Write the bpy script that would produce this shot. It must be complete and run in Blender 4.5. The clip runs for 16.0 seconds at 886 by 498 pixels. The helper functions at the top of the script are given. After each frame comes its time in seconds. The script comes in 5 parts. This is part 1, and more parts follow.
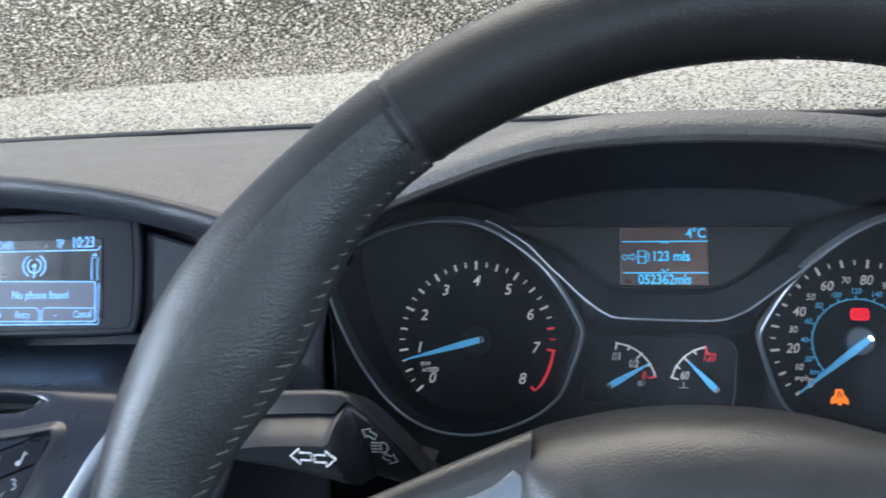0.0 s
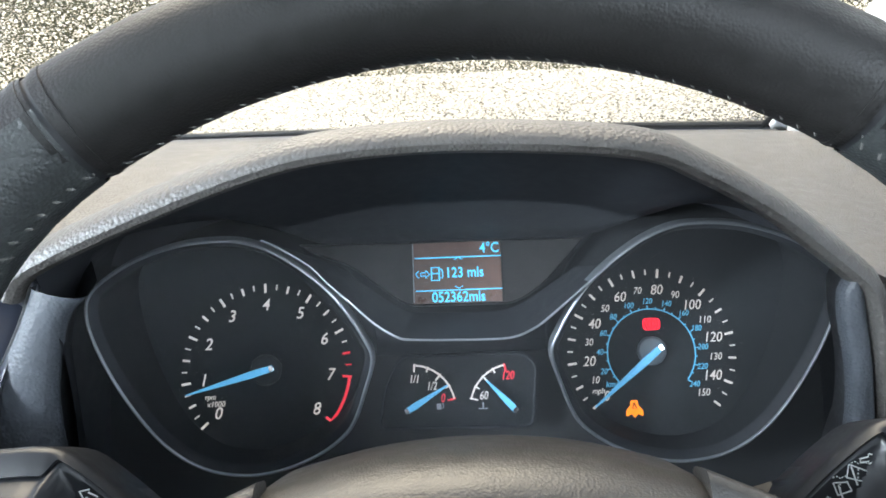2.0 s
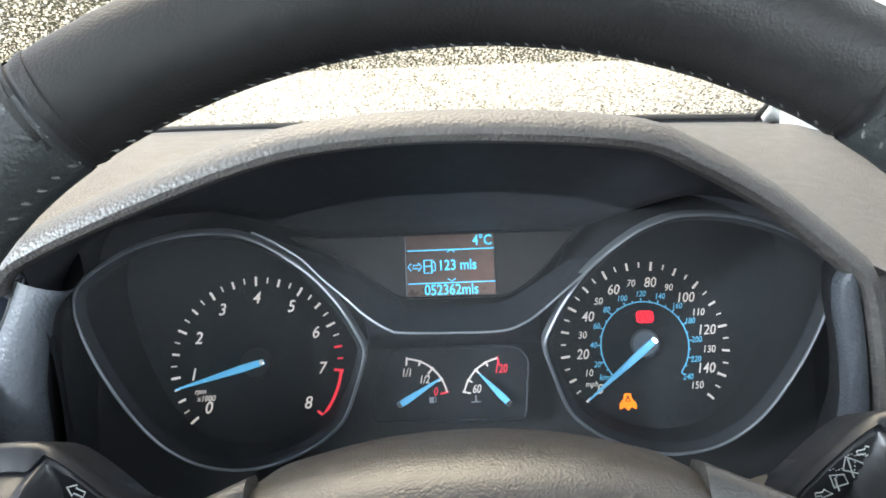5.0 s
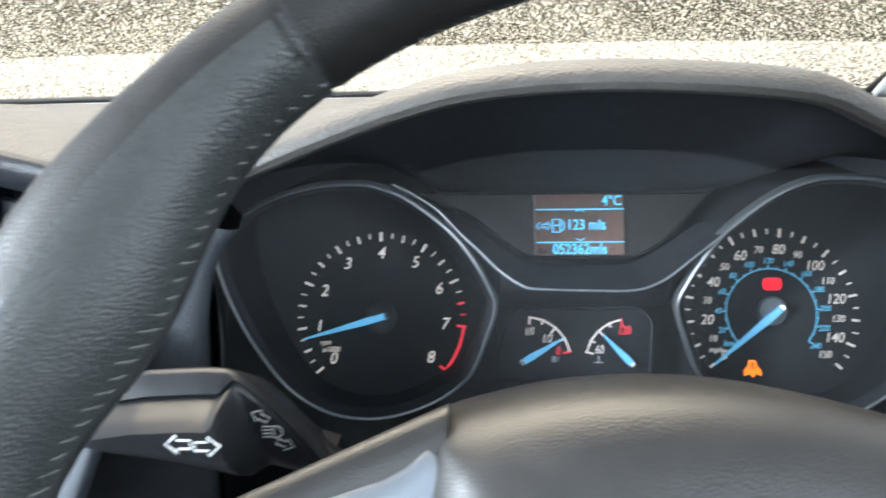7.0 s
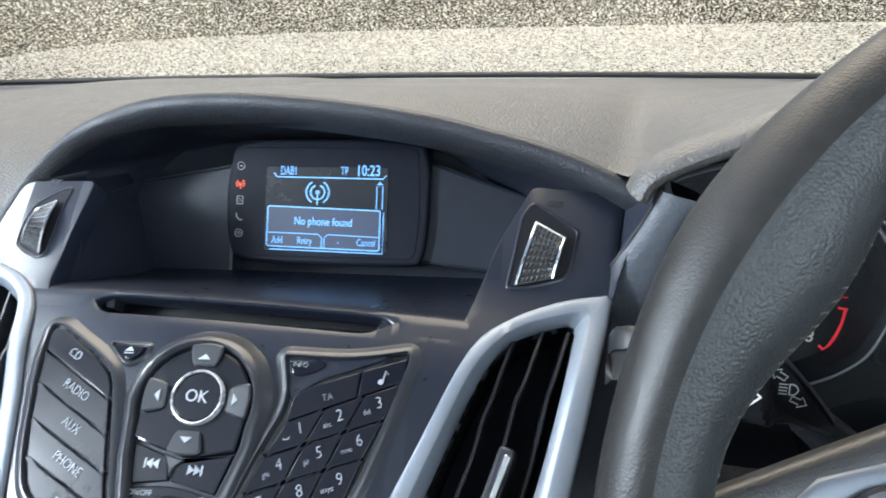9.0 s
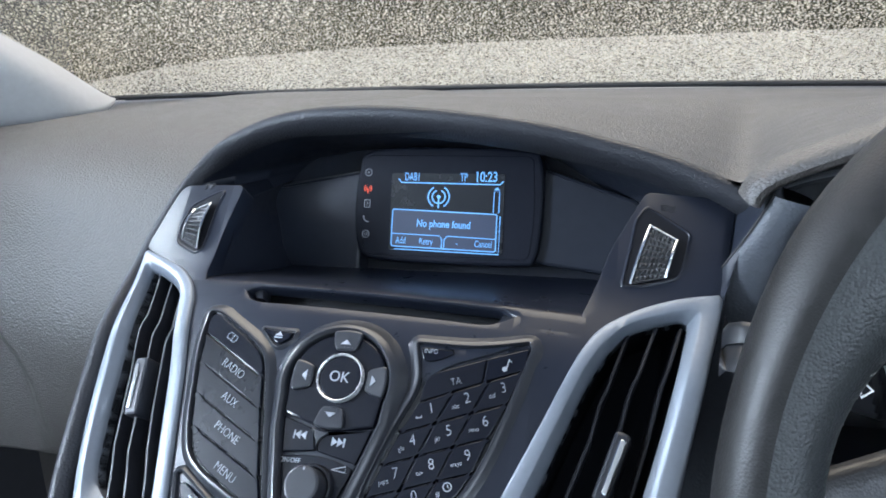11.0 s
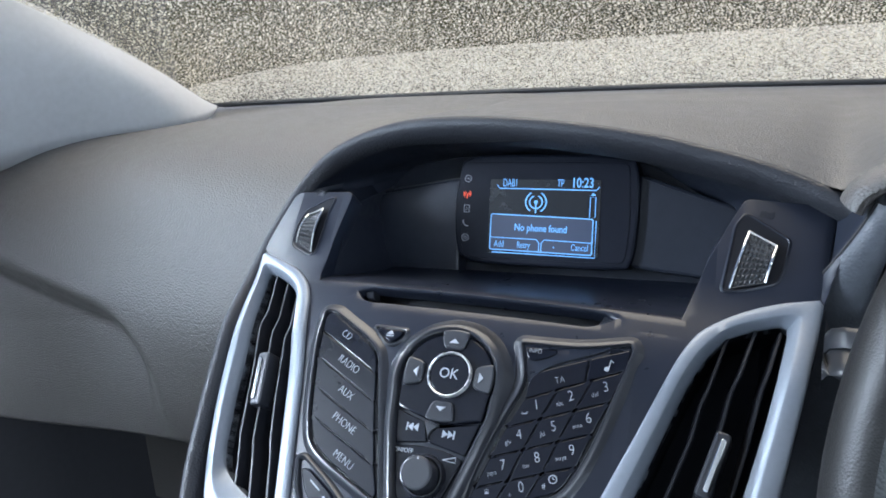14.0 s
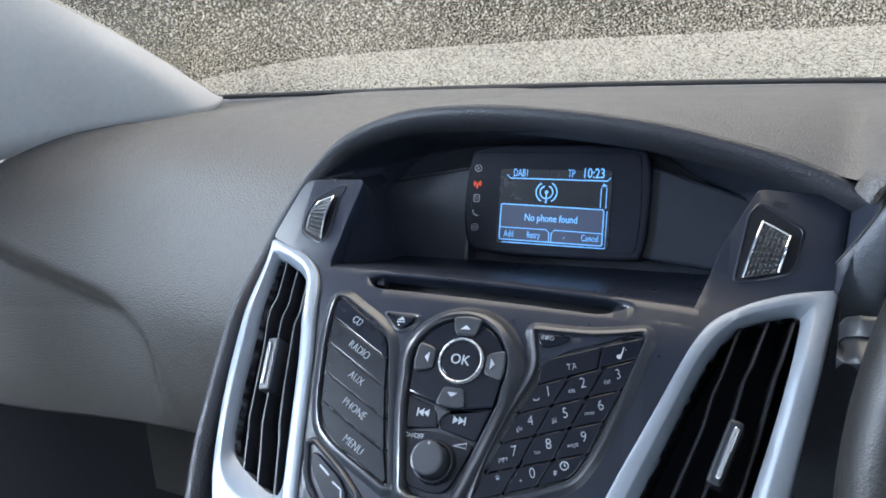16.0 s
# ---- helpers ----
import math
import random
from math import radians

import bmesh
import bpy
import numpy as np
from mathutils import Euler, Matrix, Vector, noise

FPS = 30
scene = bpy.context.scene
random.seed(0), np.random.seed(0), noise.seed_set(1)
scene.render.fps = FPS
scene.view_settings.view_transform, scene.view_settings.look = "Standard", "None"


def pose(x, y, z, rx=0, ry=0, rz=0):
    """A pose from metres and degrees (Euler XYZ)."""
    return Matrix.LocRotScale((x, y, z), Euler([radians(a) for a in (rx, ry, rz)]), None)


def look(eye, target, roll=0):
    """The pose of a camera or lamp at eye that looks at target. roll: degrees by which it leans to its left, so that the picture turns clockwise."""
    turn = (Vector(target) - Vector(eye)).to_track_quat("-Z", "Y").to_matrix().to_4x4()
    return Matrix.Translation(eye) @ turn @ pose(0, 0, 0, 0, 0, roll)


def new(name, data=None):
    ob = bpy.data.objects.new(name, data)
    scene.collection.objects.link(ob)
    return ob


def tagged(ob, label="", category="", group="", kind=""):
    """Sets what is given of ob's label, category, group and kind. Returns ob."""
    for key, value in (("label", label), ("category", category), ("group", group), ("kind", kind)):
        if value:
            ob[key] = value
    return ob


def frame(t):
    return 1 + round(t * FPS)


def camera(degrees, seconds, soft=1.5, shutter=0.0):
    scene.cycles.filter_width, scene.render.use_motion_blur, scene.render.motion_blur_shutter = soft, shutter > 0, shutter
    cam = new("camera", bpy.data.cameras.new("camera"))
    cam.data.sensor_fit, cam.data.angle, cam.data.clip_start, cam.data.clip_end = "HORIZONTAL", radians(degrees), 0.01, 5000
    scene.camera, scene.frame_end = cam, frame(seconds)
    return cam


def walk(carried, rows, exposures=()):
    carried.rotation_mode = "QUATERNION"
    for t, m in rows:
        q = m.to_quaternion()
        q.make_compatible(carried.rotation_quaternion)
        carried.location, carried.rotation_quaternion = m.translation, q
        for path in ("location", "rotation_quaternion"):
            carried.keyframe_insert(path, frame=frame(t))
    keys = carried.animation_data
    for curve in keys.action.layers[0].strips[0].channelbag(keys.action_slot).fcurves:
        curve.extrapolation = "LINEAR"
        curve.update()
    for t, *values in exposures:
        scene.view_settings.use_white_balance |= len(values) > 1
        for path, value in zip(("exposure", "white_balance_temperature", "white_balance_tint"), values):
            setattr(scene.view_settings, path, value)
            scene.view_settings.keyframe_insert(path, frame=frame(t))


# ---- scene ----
cam = camera(60.0, 16.0, soft=1.7, shutter=0.4)
METRES, EYE, TILT, LEAN, TURN = 0.33, 1.10, -15.0, 3.3, 10.5
ROWS = [
    (0.0, 0.0, 0.0, 0.0, -0.0, 0.0, 0.0),
    (0.5, 0.0432, 0.0345, -0.0005, -4.09, 0.6, 0.74),
    (1.0, 0.0984, 0.0671, 0.0031, -7.07, 0.89, 1.25),
    (1.5, 0.1319, 0.0675, 0.0124, -8.96, 0.91, 1.56),
    (2.0, 0.1256, 0.0713, 0.0064, -9.99, 0.9, 1.74),
    (2.5, 0.1278, 0.0745, 0.0061, -10.45, 0.81, 1.83),
    (3.0, 0.1307, 0.0734, 0.0074, -10.7, 0.79, 1.91),
    (3.5, 0.1388, 0.075, 0.0111, -10.79, 0.75, 1.95),
    (4.0, 0.1321, 0.0783, 0.0078, -10.83, 0.67, 1.86),
    (6.5, 0.1038, 0.0902, -0.0069, -9.06, -0.22, 0.92),
    (7.0, -0.0, 0.0934, -0.0338, -7.27, -0.68, 0.07),
    (7.5, -0.1276, 0.0738, -0.0382, -4.62, -1.47, -0.93),
    (8.0, -0.2472, 0.0634, -0.0463, -1.54, -2.26, -1.77),
    (8.5, -0.3065, 0.0532, -0.0351, 1.53, -2.7, -2.48),
    (9.0, -0.3783, 0.0216, -0.0535, 4.05, -2.57, -3.04),
    (11.5, -0.415, -0.082, -0.0667, 12.1, -2.32, -3.51),
    (12.0, -0.4204, -0.0969, -0.0694, 13.52, -2.52, -3.45),
    (12.5, -0.4266, -0.1096, -0.0693, 14.66, -2.66, -3.42),
    (13.0, -0.4237, -0.1257, -0.0668, 15.48, -2.76, -3.41),
    (13.5, -0.4379, -0.1335, -0.0711, 15.99, -2.74, -3.47),
    (14.0, -0.4409, -0.14, -0.0551, 16.27, -2.82, -3.5),
    (14.5, -0.4355, -0.147, -0.046, 16.33, -2.87, -3.61),
    (15.0, -0.4469, -0.1389, -0.0586, 16.29, -2.81, -3.84),
    (15.5, -0.4528, -0.1423, -0.0712, 16.24, -2.78, -4.07),
    (16.0, -0.4582, -0.1436, -0.0764, 16.26, -2.83, -4.22),
]
EXPOSURES = [(0.0, 1.1, 6100, 12), (1.5, 1.7, 6600, 10), (3.5, 1.9, 6950, 10), (6.5, 1.95, 6850, 10), (7.5, 1.6, 6750, 10), (8.0, 1.55, 6750, 10), (9.2, 1.12, 6600, 11), (11.3, 0.80, 6250, 13), (16.0, 0.80, 6250, 13)]
walk(cam, [(t, pose(0, 0, EYE, TILT, LEAN, TURN) @ pose(METRES * x, METRES * y, METRES * z, 90 + pitch, roll, yaw)) for t, x, y, z, yaw, pitch, roll in ROWS], EXPOSURES)


# ---- world and light ----
world = bpy.data.worlds.new("sky")
world.use_nodes = True
scene.world = world
wn = world.node_tree
sky = wn.nodes.new("ShaderNodeTexSky")
sky.sky_type, sky.sun_disc = "NISHITA", False
sky.sun_elevation, sky.sun_rotation = radians(60), radians(-17)
wn.links.new(sky.outputs["Color"], wn.nodes["Background"].inputs["Color"])
wn.nodes["Background"].inputs["Strength"].default_value = 0.10
sun = new("sun", bpy.data.lights.new("sun", "SUN"))
sun.data.energy, sun.data.angle, sun.data.color = 2.15, radians(50), (1.0, 0.92, 0.78)
sun.matrix_world = look((-0.50, 1.63, 3.95), (0, 0, 1.0))


def window_light(name, m, wide, high, watts):
    """Daylight that comes in through one of the cabin's window openings."""
    ob = new(name, bpy.data.lights.new(name, "AREA"))
    ob.data.shape, ob.data.size, ob.data.size_y, ob.data.energy, ob.data.color = "RECTANGLE", wide, high, watts, (0.73, 0.86, 1.0)
    ob.matrix_world = m
    return ob


window_light("daylight_passenger_window", look((-0.97, -0.03, 1.20), (0.4, 0.06, 0.98)), 0.62, 0.34, 52.0)
window_light("daylight_driver_window", look((0.40, -0.40, 1.17), (-0.9, -0.40, 1.05)), 1.5, 0.36, 8.0)
window_light("daylight_rear_window", look((-0.288, -1.58, 1.18), (-0.288, 0, 1.0)), 0.9, 0.3, 0.9)



# ---- materials ----
def material(name, color, rough=0.5, metal=0.0, spec=0.5, noise_scale=0.0, vary=0.15, bump=0.0, bump_scale=600.0,
             cells=False, rough_vary=0.08, emit=None, emit_strength=0.0, coat=0.0, coords="Object"):
    """A node material: base colour with two scales of variation, uneven gloss and a fine grain."""
    m = bpy.data.materials.new(name)
    m.use_nodes = True
    nt = m.node_tree
    b = nt.nodes["Principled BSDF"]
    b.inputs["Base Color"].default_value = (*color, 1)
    b.inputs["Roughness"].default_value = rough
    b.inputs["Metallic"].default_value = metal
    b.inputs["Specular IOR Level"].default_value = spec
    b.inputs["Coat Weight"].default_value = coat
    b.inputs["Coat Roughness"].default_value = 0.08
    if emit:
        b.inputs["Emission Color"].default_value = (*emit, 1)
        b.inputs["Emission Strength"].default_value = emit_strength
    tc = nt.nodes.new("ShaderNodeTexCoord")
    if noise_scale:
        big = nt.nodes.new("ShaderNodeTexNoise")
        big.inputs["Scale"].default_value, big.inputs["Detail"].default_value = noise_scale, 3
        fine = nt.nodes.new("ShaderNodeTexNoise")
        fine.inputs["Scale"].default_value, fine.inputs["Detail"].default_value = noise_scale * 14, 4
        both = nt.nodes.new("ShaderNodeMath")
        both.operation = "ADD"
        for k, n in enumerate((big, fine)):
            nt.links.new(tc.outputs[coords], n.inputs["Vector"])
            nt.links.new(n.outputs["Fac"], both.inputs[k])
        ramp = nt.nodes.new("ShaderNodeMapRange")
        ramp.inputs["From Min"].default_value, ramp.inputs["From Max"].default_value = 0.7, 1.3
        nt.links.new(both.outputs[0], ramp.inputs["Value"])
        mix = nt.nodes.new("ShaderNodeMix")
        mix.data_type = "RGBA"
        mix.inputs["A"].default_value = (*[c * (1 - vary) for c in color], 1)
        mix.inputs["B"].default_value = (*[min(1, c * (1 + vary)) for c in color], 1)
        nt.links.new(ramp.outputs["Result"], mix.inputs["Factor"])
        nt.links.new(mix.outputs["Result"], b.inputs["Base Color"])
        rr = nt.nodes.new("ShaderNodeMapRange")
        rr.inputs["From Min"].default_value, rr.inputs["From Max"].default_value = 0.7, 1.3
        rr.inputs["To Min"].default_value, rr.inputs["To Max"].default_value = max(0.02, rough - rough_vary), min(1, rough + rough_vary)
        nt.links.new(both.outputs[0], rr.inputs["Value"])
        nt.links.new(rr.outputs["Result"], b.inputs["Roughness"])
    if bump:
        bp = nt.nodes.new("ShaderNodeBump")
        bp.inputs["Strength"].default_value, bp.inputs["Distance"].default_value = bump, 0.0006
        if cells:
            v = nt.nodes.new("ShaderNodeTexVoronoi")
            v.feature = "SMOOTH_F1"
            v.inputs["Smoothness"].default_value = 0.35
            warp = nt.nodes.new("ShaderNodeTexNoise")
            warp.inputs["Scale"].default_value = bump_scale * 0.3
            add = nt.nodes.new("ShaderNodeVectorMath")
            add.operation = "MULTIPLY_ADD"
            add.inputs[1].default_value = (0.5 / bump_scale,) * 3
            nt.links.new(tc.outputs[coords], warp.inputs["Vector"])
            nt.links.new(warp.outputs["Color"], add.inputs[0])
            nt.links.new(tc.outputs[coords], add.inputs[2])
            nt.links.new(add.outputs[0], v.inputs["Vector"])
            v.inputs["Scale"].default_value = bump_scale
            nt.links.new(v.outputs["Distance"], bp.inputs["Height"])
            bp.invert = True
        else:
            n = nt.nodes.new("ShaderNodeTexNoise")
            n.inputs["Scale"].default_value, n.inputs["Detail"].default_value = bump_scale, 3
            nt.links.new(tc.outputs[coords], n.inputs["Vector"])
            nt.links.new(n.outputs["Fac"], bp.inputs["Height"])
        nt.links.new(bp.outputs["Normal"], b.inputs["Normal"])
    return m


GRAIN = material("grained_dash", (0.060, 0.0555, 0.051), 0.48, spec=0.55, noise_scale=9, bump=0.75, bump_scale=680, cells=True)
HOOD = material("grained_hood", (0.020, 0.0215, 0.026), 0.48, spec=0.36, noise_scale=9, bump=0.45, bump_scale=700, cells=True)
FINE_GRAIN = material("fine_grained_plastic", (0.050, 0.056, 0.065), 0.48, spec=0.4, noise_scale=12, bump=0.45, bump_scale=700, cells=True)
LEATHER = material("wheel_leather", (0.011, 0.0106, 0.0102), 0.45, spec=0.30, noise_scale=18, vary=0.25, bump=0.18, bump_scale=1300, cells=True)
LEATHER_WORN = material("worn_pebbled_leather", (0.025, 0.028, 0.028), 0.44, spec=0.45, noise_scale=25, vary=0.3, bump=0.36, bump_scale=1100, cells=True)
THREAD = material("stitch_thread", (0.11, 0.108, 0.10), 0.8, noise_scale=90)
HUB = material("hub_plastic", (0.018, 0.0174, 0.0168), 0.44, spec=0.58, noise_scale=14, bump=0.20, bump_scale=1250, cells=True)
SATIN = material("satin_dark_plastic", (0.020, 0.022, 0.027), 0.30, noise_scale=70, vary=0.05, rough_vary=0.01)
STALK = material("stalk_plastic", (0.011, 0.012, 0.014), 0.36, spec=0.36, noise_scale=30, vary=0.12, rough_vary=0.05, bump=0.04, bump_scale=1400)
PANEL = material("soft_touch_panel", (0.010, 0.0125, 0.020), 0.30, spec=0.38, rough_vary=0.03, noise_scale=9, vary=0.08, bump=0.02, bump_scale=1100)
BUTTON = material("button_plastic", (0.005, 0.006, 0.010), 0.20, spec=0.22, noise_scale=9, vary=0.06, rough_vary=0.02, bump=0.03, bump_scale=900)
SILVER = material("silver_paint", (0.165, 0.187, 0.218), 0.36, metal=0.25, noise_scale=30, vary=0.05, bump=0.05, bump_scale=1500)
KNURL = material("knurled_grey", (0.075, 0.078, 0.082), 0.32, metal=0.5, noise_scale=40, vary=0.1)
CHROME = material("chrome", (0.78, 0.79, 0.80), 0.12, metal=1.0, noise_scale=30, vary=0.04, rough_vary=0.04)
RING = material("bright_ring", (0.70, 0.71, 0.72), 0.30, metal=0.6, noise_scale=30, vary=0.04)
BEZEL = material("bezel_satin_chrome", (0.29, 0.31, 0.33), 0.36, metal=0.8, noise_scale=5, vary=0.04, rough_vary=0.03)
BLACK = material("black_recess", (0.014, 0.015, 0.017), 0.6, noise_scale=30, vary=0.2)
RECESS = material("recess_black", (0.009, 0.010, 0.013), 0.7, spec=0.12, noise_scale=30)
DIAL = material("dial_black", (0.022, 0.0245, 0.027), 0.6, spec=0.15, noise_scale=40, vary=0.15, bump=0.05, bump_scale=2000)
PLATE = material("gauge_plate_black", (0.011, 0.0125, 0.0145), 0.5, spec=0.2, noise_scale=30, vary=0.12)
BARREL = material("dial_barrel_black", (0.016, 0.0175, 0.019), 0.65, spec=0.1, noise_scale=40, vary=0.1)
DULL = material("dull_lining", (0.023, 0.025, 0.029), 0.62, spec=0.15, noise_scale=14, vary=0.12, bump=0.10, bump_scale=800)
HOLLOW = material("dark_hollow", (0.014, 0.017, 0.025), 0.36, spec=0.26, noise_scale=14, vary=0.15, bump=0.05, bump_scale=900)
SLAT = material("vent_slat_black", (0.010, 0.011, 0.014), 0.42, spec=0.28, noise_scale=30, vary=0.15)
SURROUND = material("display_surround_black", (0.007, 0.0085, 0.014), 0.40, spec=0.12, noise_scale=14, vary=0.15)
GLOSS = material("gloss_black", (0.008, 0.009, 0.012), 0.26, noise_scale=8, vary=0.2, rough_vary=0.05)
LCD_BACK = material("lcd_back", (0.125, 0.066, 0.050), 0.30, noise_scale=15)
LCD_PANEL = material("lcd_smoked_panel", (0.019, 0.017, 0.0165), 0.45, spec=0.25, noise_scale=15)
SCREEN_BACK = material("screen_back", (0.007, 0.009, 0.013), 0.25, noise_scale=15)
PRINT = material("printed_legend", (0.26, 0.28, 0.31), 0.5, noise_scale=60, vary=0.08)
WHITE_PRINT = material("white_symbol", (0.62, 0.62, 0.60), 0.5, noise_scale=60, vary=0.08)
PRINT_DIM = material("printed_legend_dim", (0.22, 0.23, 0.25), 0.5, noise_scale=60)
LIT_WHITE = material("lit_numeral", (0.5, 0.48, 0.46), 0.5, emit=(1.0, 0.92, 0.88), emit_strength=0.13)
LIT_BLUE = material("lit_blue_numeral", (0.08, 0.35, 0.55), 0.5, emit=(0.10, 0.50, 0.85), emit_strength=0.18)
LIT_RED = material("lit_red_scale", (0.6, 0.03, 0.05), 0.5, emit=(1.0, 0.03, 0.06), emit_strength=0.2)
LAMP_RED = material("warning_red", (0.7, 0.02, 0.03), 0.5, emit=(1.0, 0.005, 0.03), emit_strength=0.55)
LAMP_RED_DARK = material("warning_red_symbol", (0.012, 0.001, 0.002), 0.6)
LAMP_AMBER = material("warning_amber", (0.8, 0.3, 0.02), 0.5, emit=(1.0, 0.20, 0.0), emit_strength=0.42)
NEEDLE = material("needle_blue", (0.09, 0.36, 0.60), 0.35, emit=(0.10, 0.45, 0.80), emit_strength=0.18, noise_scale=60, vary=0.1)
LCD_BLUE = material("lcd_blue", (0.05, 0.35, 0.6), 0.5, emit=(0.06, 0.55, 0.95), emit_strength=0.42)
SCREEN_BLUE = material("screen_blue", (0.08, 0.25, 0.5), 0.5, emit=(0.16, 0.42, 0.85), emit_strength=0.38)
SCREEN_FILL = material("screen_fill", (0.02, 0.03, 0.06), 0.5, emit=(0.03, 0.06, 0.12), emit_strength=0.03)
ICON_RED = material("icon_red", (0.6, 0.08, 0.03), 0.5, emit=(1.0, 0.10, 0.03), emit_strength=0.5)
PILLAR = material("pillar_trim", (0.46, 0.47, 0.48), 0.6, noise_scale=10, vary=0.06, bump=0.15, bump_scale=900)
LINING = material("headlining", (0.48, 0.48, 0.47), 0.85, noise_scale=12, bump=0.2, bump_scale=900)
SHELL = material("dark_trim", (0.05, 0.05, 0.055), 0.6, noise_scale=8, bump=0.3, bump_scale=500)
RUBBER = material("black_rubber", (0.012, 0.012, 0.013), 0.6, noise_scale=40)
WHITE_PAINT = material("frosted_white_paint", (0.44, 0.43, 0.39), 0.9, spec=0.15, noise_scale=3, vary=0.12)
ASPHALT = material("frosty_asphalt", (0.16, 0.16, 0.165), 0.85, noise_scale=1.5, vary=0.3, bump=0.6, bump_scale=60)
HEDGE = material("dark_hedge", (0.048, 0.050, 0.020), 0.9, noise_scale=1.2, vary=0.6, bump=0.8, bump_scale=8)


def wet_glass():
    """Windscreen glass with an uneven veil of frost."""
    m = bpy.data.materials.new("frosted_glass")
    m.use_nodes = True
    nt = m.node_tree
    nt.nodes.remove(nt.nodes["Principled BSDF"])
    tc = nt.nodes.new("ShaderNodeTexCoord")
    veil = nt.nodes.new("ShaderNodeTexNoise")
    veil.inputs["Scale"].default_value, veil.inputs["Detail"].default_value = 9, 8
    nt.links.new(tc.outputs["Object"], veil.inputs["Vector"])
    amount = nt.nodes.new("ShaderNodeMapRange")
    amount.inputs["From Min"].default_value, amount.inputs["From Max"].default_value = 0.35, 0.7
    amount.inputs["To Min"].default_value, amount.inputs["To Max"].default_value = 0.02, 0.09
    nt.links.new(veil.outputs["Fac"], amount.inputs["Value"])
    clear = nt.nodes.new("ShaderNodeBsdfTransparent")
    clear.inputs["Color"].default_value = (0.92, 0.91, 0.84, 1)
    frost = nt.nodes.new("ShaderNodeBsdfTranslucent")
    frost.inputs["Color"].default_value = (0.95, 0.93, 0.84, 1)
    mix = nt.nodes.new("ShaderNodeMixShader")
    nt.links.new(amount.outputs["Result"], mix.inputs["Fac"])
    nt.links.new(clear.outputs[0], mix.inputs[1])
    nt.links.new(frost.outputs[0], mix.inputs[2])
    nt.links.new(mix.outputs[0], nt.nodes["Material Output"].inputs["Surface"])
    return m


def bead_water():
    """Half-frozen drops: clear water that bends the light, some of them whitish with ice."""
    m = bpy.data.materials.new("half_frozen_water")
    m.use_nodes = True
    nt = m.node_tree
    nt.nodes.remove(nt.nodes["Principled BSDF"])
    water = nt.nodes.new("ShaderNodeBsdfRefraction")
    water.inputs["IOR"].default_value, water.inputs["Roughness"].default_value = 1.33, 0.10
    water.inputs["Color"].default_value = (1.0, 0.98, 0.93, 1)
    ice = nt.nodes.new("ShaderNodeBsdfTranslucent")
    ice.inputs["Color"].default_value = (0.97, 0.94, 0.85, 1)
    geo = nt.nodes.new("ShaderNodeNewGeometry")
    amount = nt.nodes.new("ShaderNodeMapRange")
    amount.interpolation_type = "SMOOTHSTEP"
    amount.inputs["From Min"].default_value, amount.inputs["From Max"].default_value = 0.45, 1.0
    amount.inputs["To Min"].default_value, amount.inputs["To Max"].default_value = 0.0, 0.62
    nt.links.new(geo.outputs["Random Per Island"], amount.inputs["Value"])
    mix = nt.nodes.new("ShaderNodeMixShader")
    nt.links.new(amount.outputs["Result"], mix.inputs["Fac"])
    nt.links.new(water.outputs[0], mix.inputs[1])
    nt.links.new(ice.outputs[0], mix.inputs[2])
    nt.links.new(mix.outputs[0], nt.nodes["Material Output"].inputs["Surface"])
    return m


BEADS = bead_water()
WET_GLASS = wet_glass()


def dusty_lens():
    """Clear plastic whose thin pale diffuse share paints glare haze over the dials."""
    m = bpy.data.materials.new("hazed_clear_plastic")
    m.use_nodes = True
    nt = m.node_tree
    nt.nodes.remove(nt.nodes["Principled BSDF"])
    clear = nt.nodes.new("ShaderNodeBsdfTransparent")
    haze = nt.nodes.new("ShaderNodeBsdfDiffuse")
    haze.inputs["Color"].default_value = (0.55, 0.58, 0.62, 1)
    tc = nt.nodes.new("ShaderNodeTexCoord")
    haze_noise = nt.nodes.new("ShaderNodeTexNoise")
    haze_noise.inputs["Scale"].default_value, haze_noise.inputs["Detail"].default_value = 16, 6
    nt.links.new(tc.outputs["Object"], haze_noise.inputs["Vector"])
    amount = nt.nodes.new("ShaderNodeMapRange")
    amount.inputs["To Min"].default_value, amount.inputs["To Max"].default_value = 0.010, 0.026
    nt.links.new(haze_noise.outputs["Fac"], amount.inputs["Value"])
    mix = nt.nodes.new("ShaderNodeMixShader")
    nt.links.new(amount.outputs["Result"], mix.inputs["Fac"])
    nt.links.new(clear.outputs[0], mix.inputs[1])
    nt.links.new(haze.outputs[0], mix.inputs[2])
    nt.links.new(mix.outputs[0], nt.nodes["Material Output"].inputs["Surface"])
    return m


LENS = dusty_lens()


# ---- shape helpers (local frames are in millimetres) ----
def basis(o, u, n):
    # clear lens; the veil that lifts the dials' blacks is painted into it
    u, n = Vector(u).normalized(), Vector(n).normalized()
    v = n.cross(u)
    return Matrix(((u.x, v.x, n.x, o[0]), (u.y, v.y, n.y, o[1]), (u.z, v.z, n.z, o[2]), (0, 0, 0, 1)))


def facing(o, lean, yaw=0.0):
    """A frame whose x runs along the panel, y up it and z out of it, towards the seats."""
    a, b = radians(lean), radians(yaw)
    return basis(o, (math.cos(b), math.sin(b), 0), (math.cos(a) * math.sin(b), -math.cos(a) * math.cos(b), math.sin(a)))


def thing(name, m, label, category, group="", kind=""):
    ob = new(name)
    ob.empty_display_size = 0.02
    ob.matrix_world = m
    return tagged(ob, label, category, group, kind)


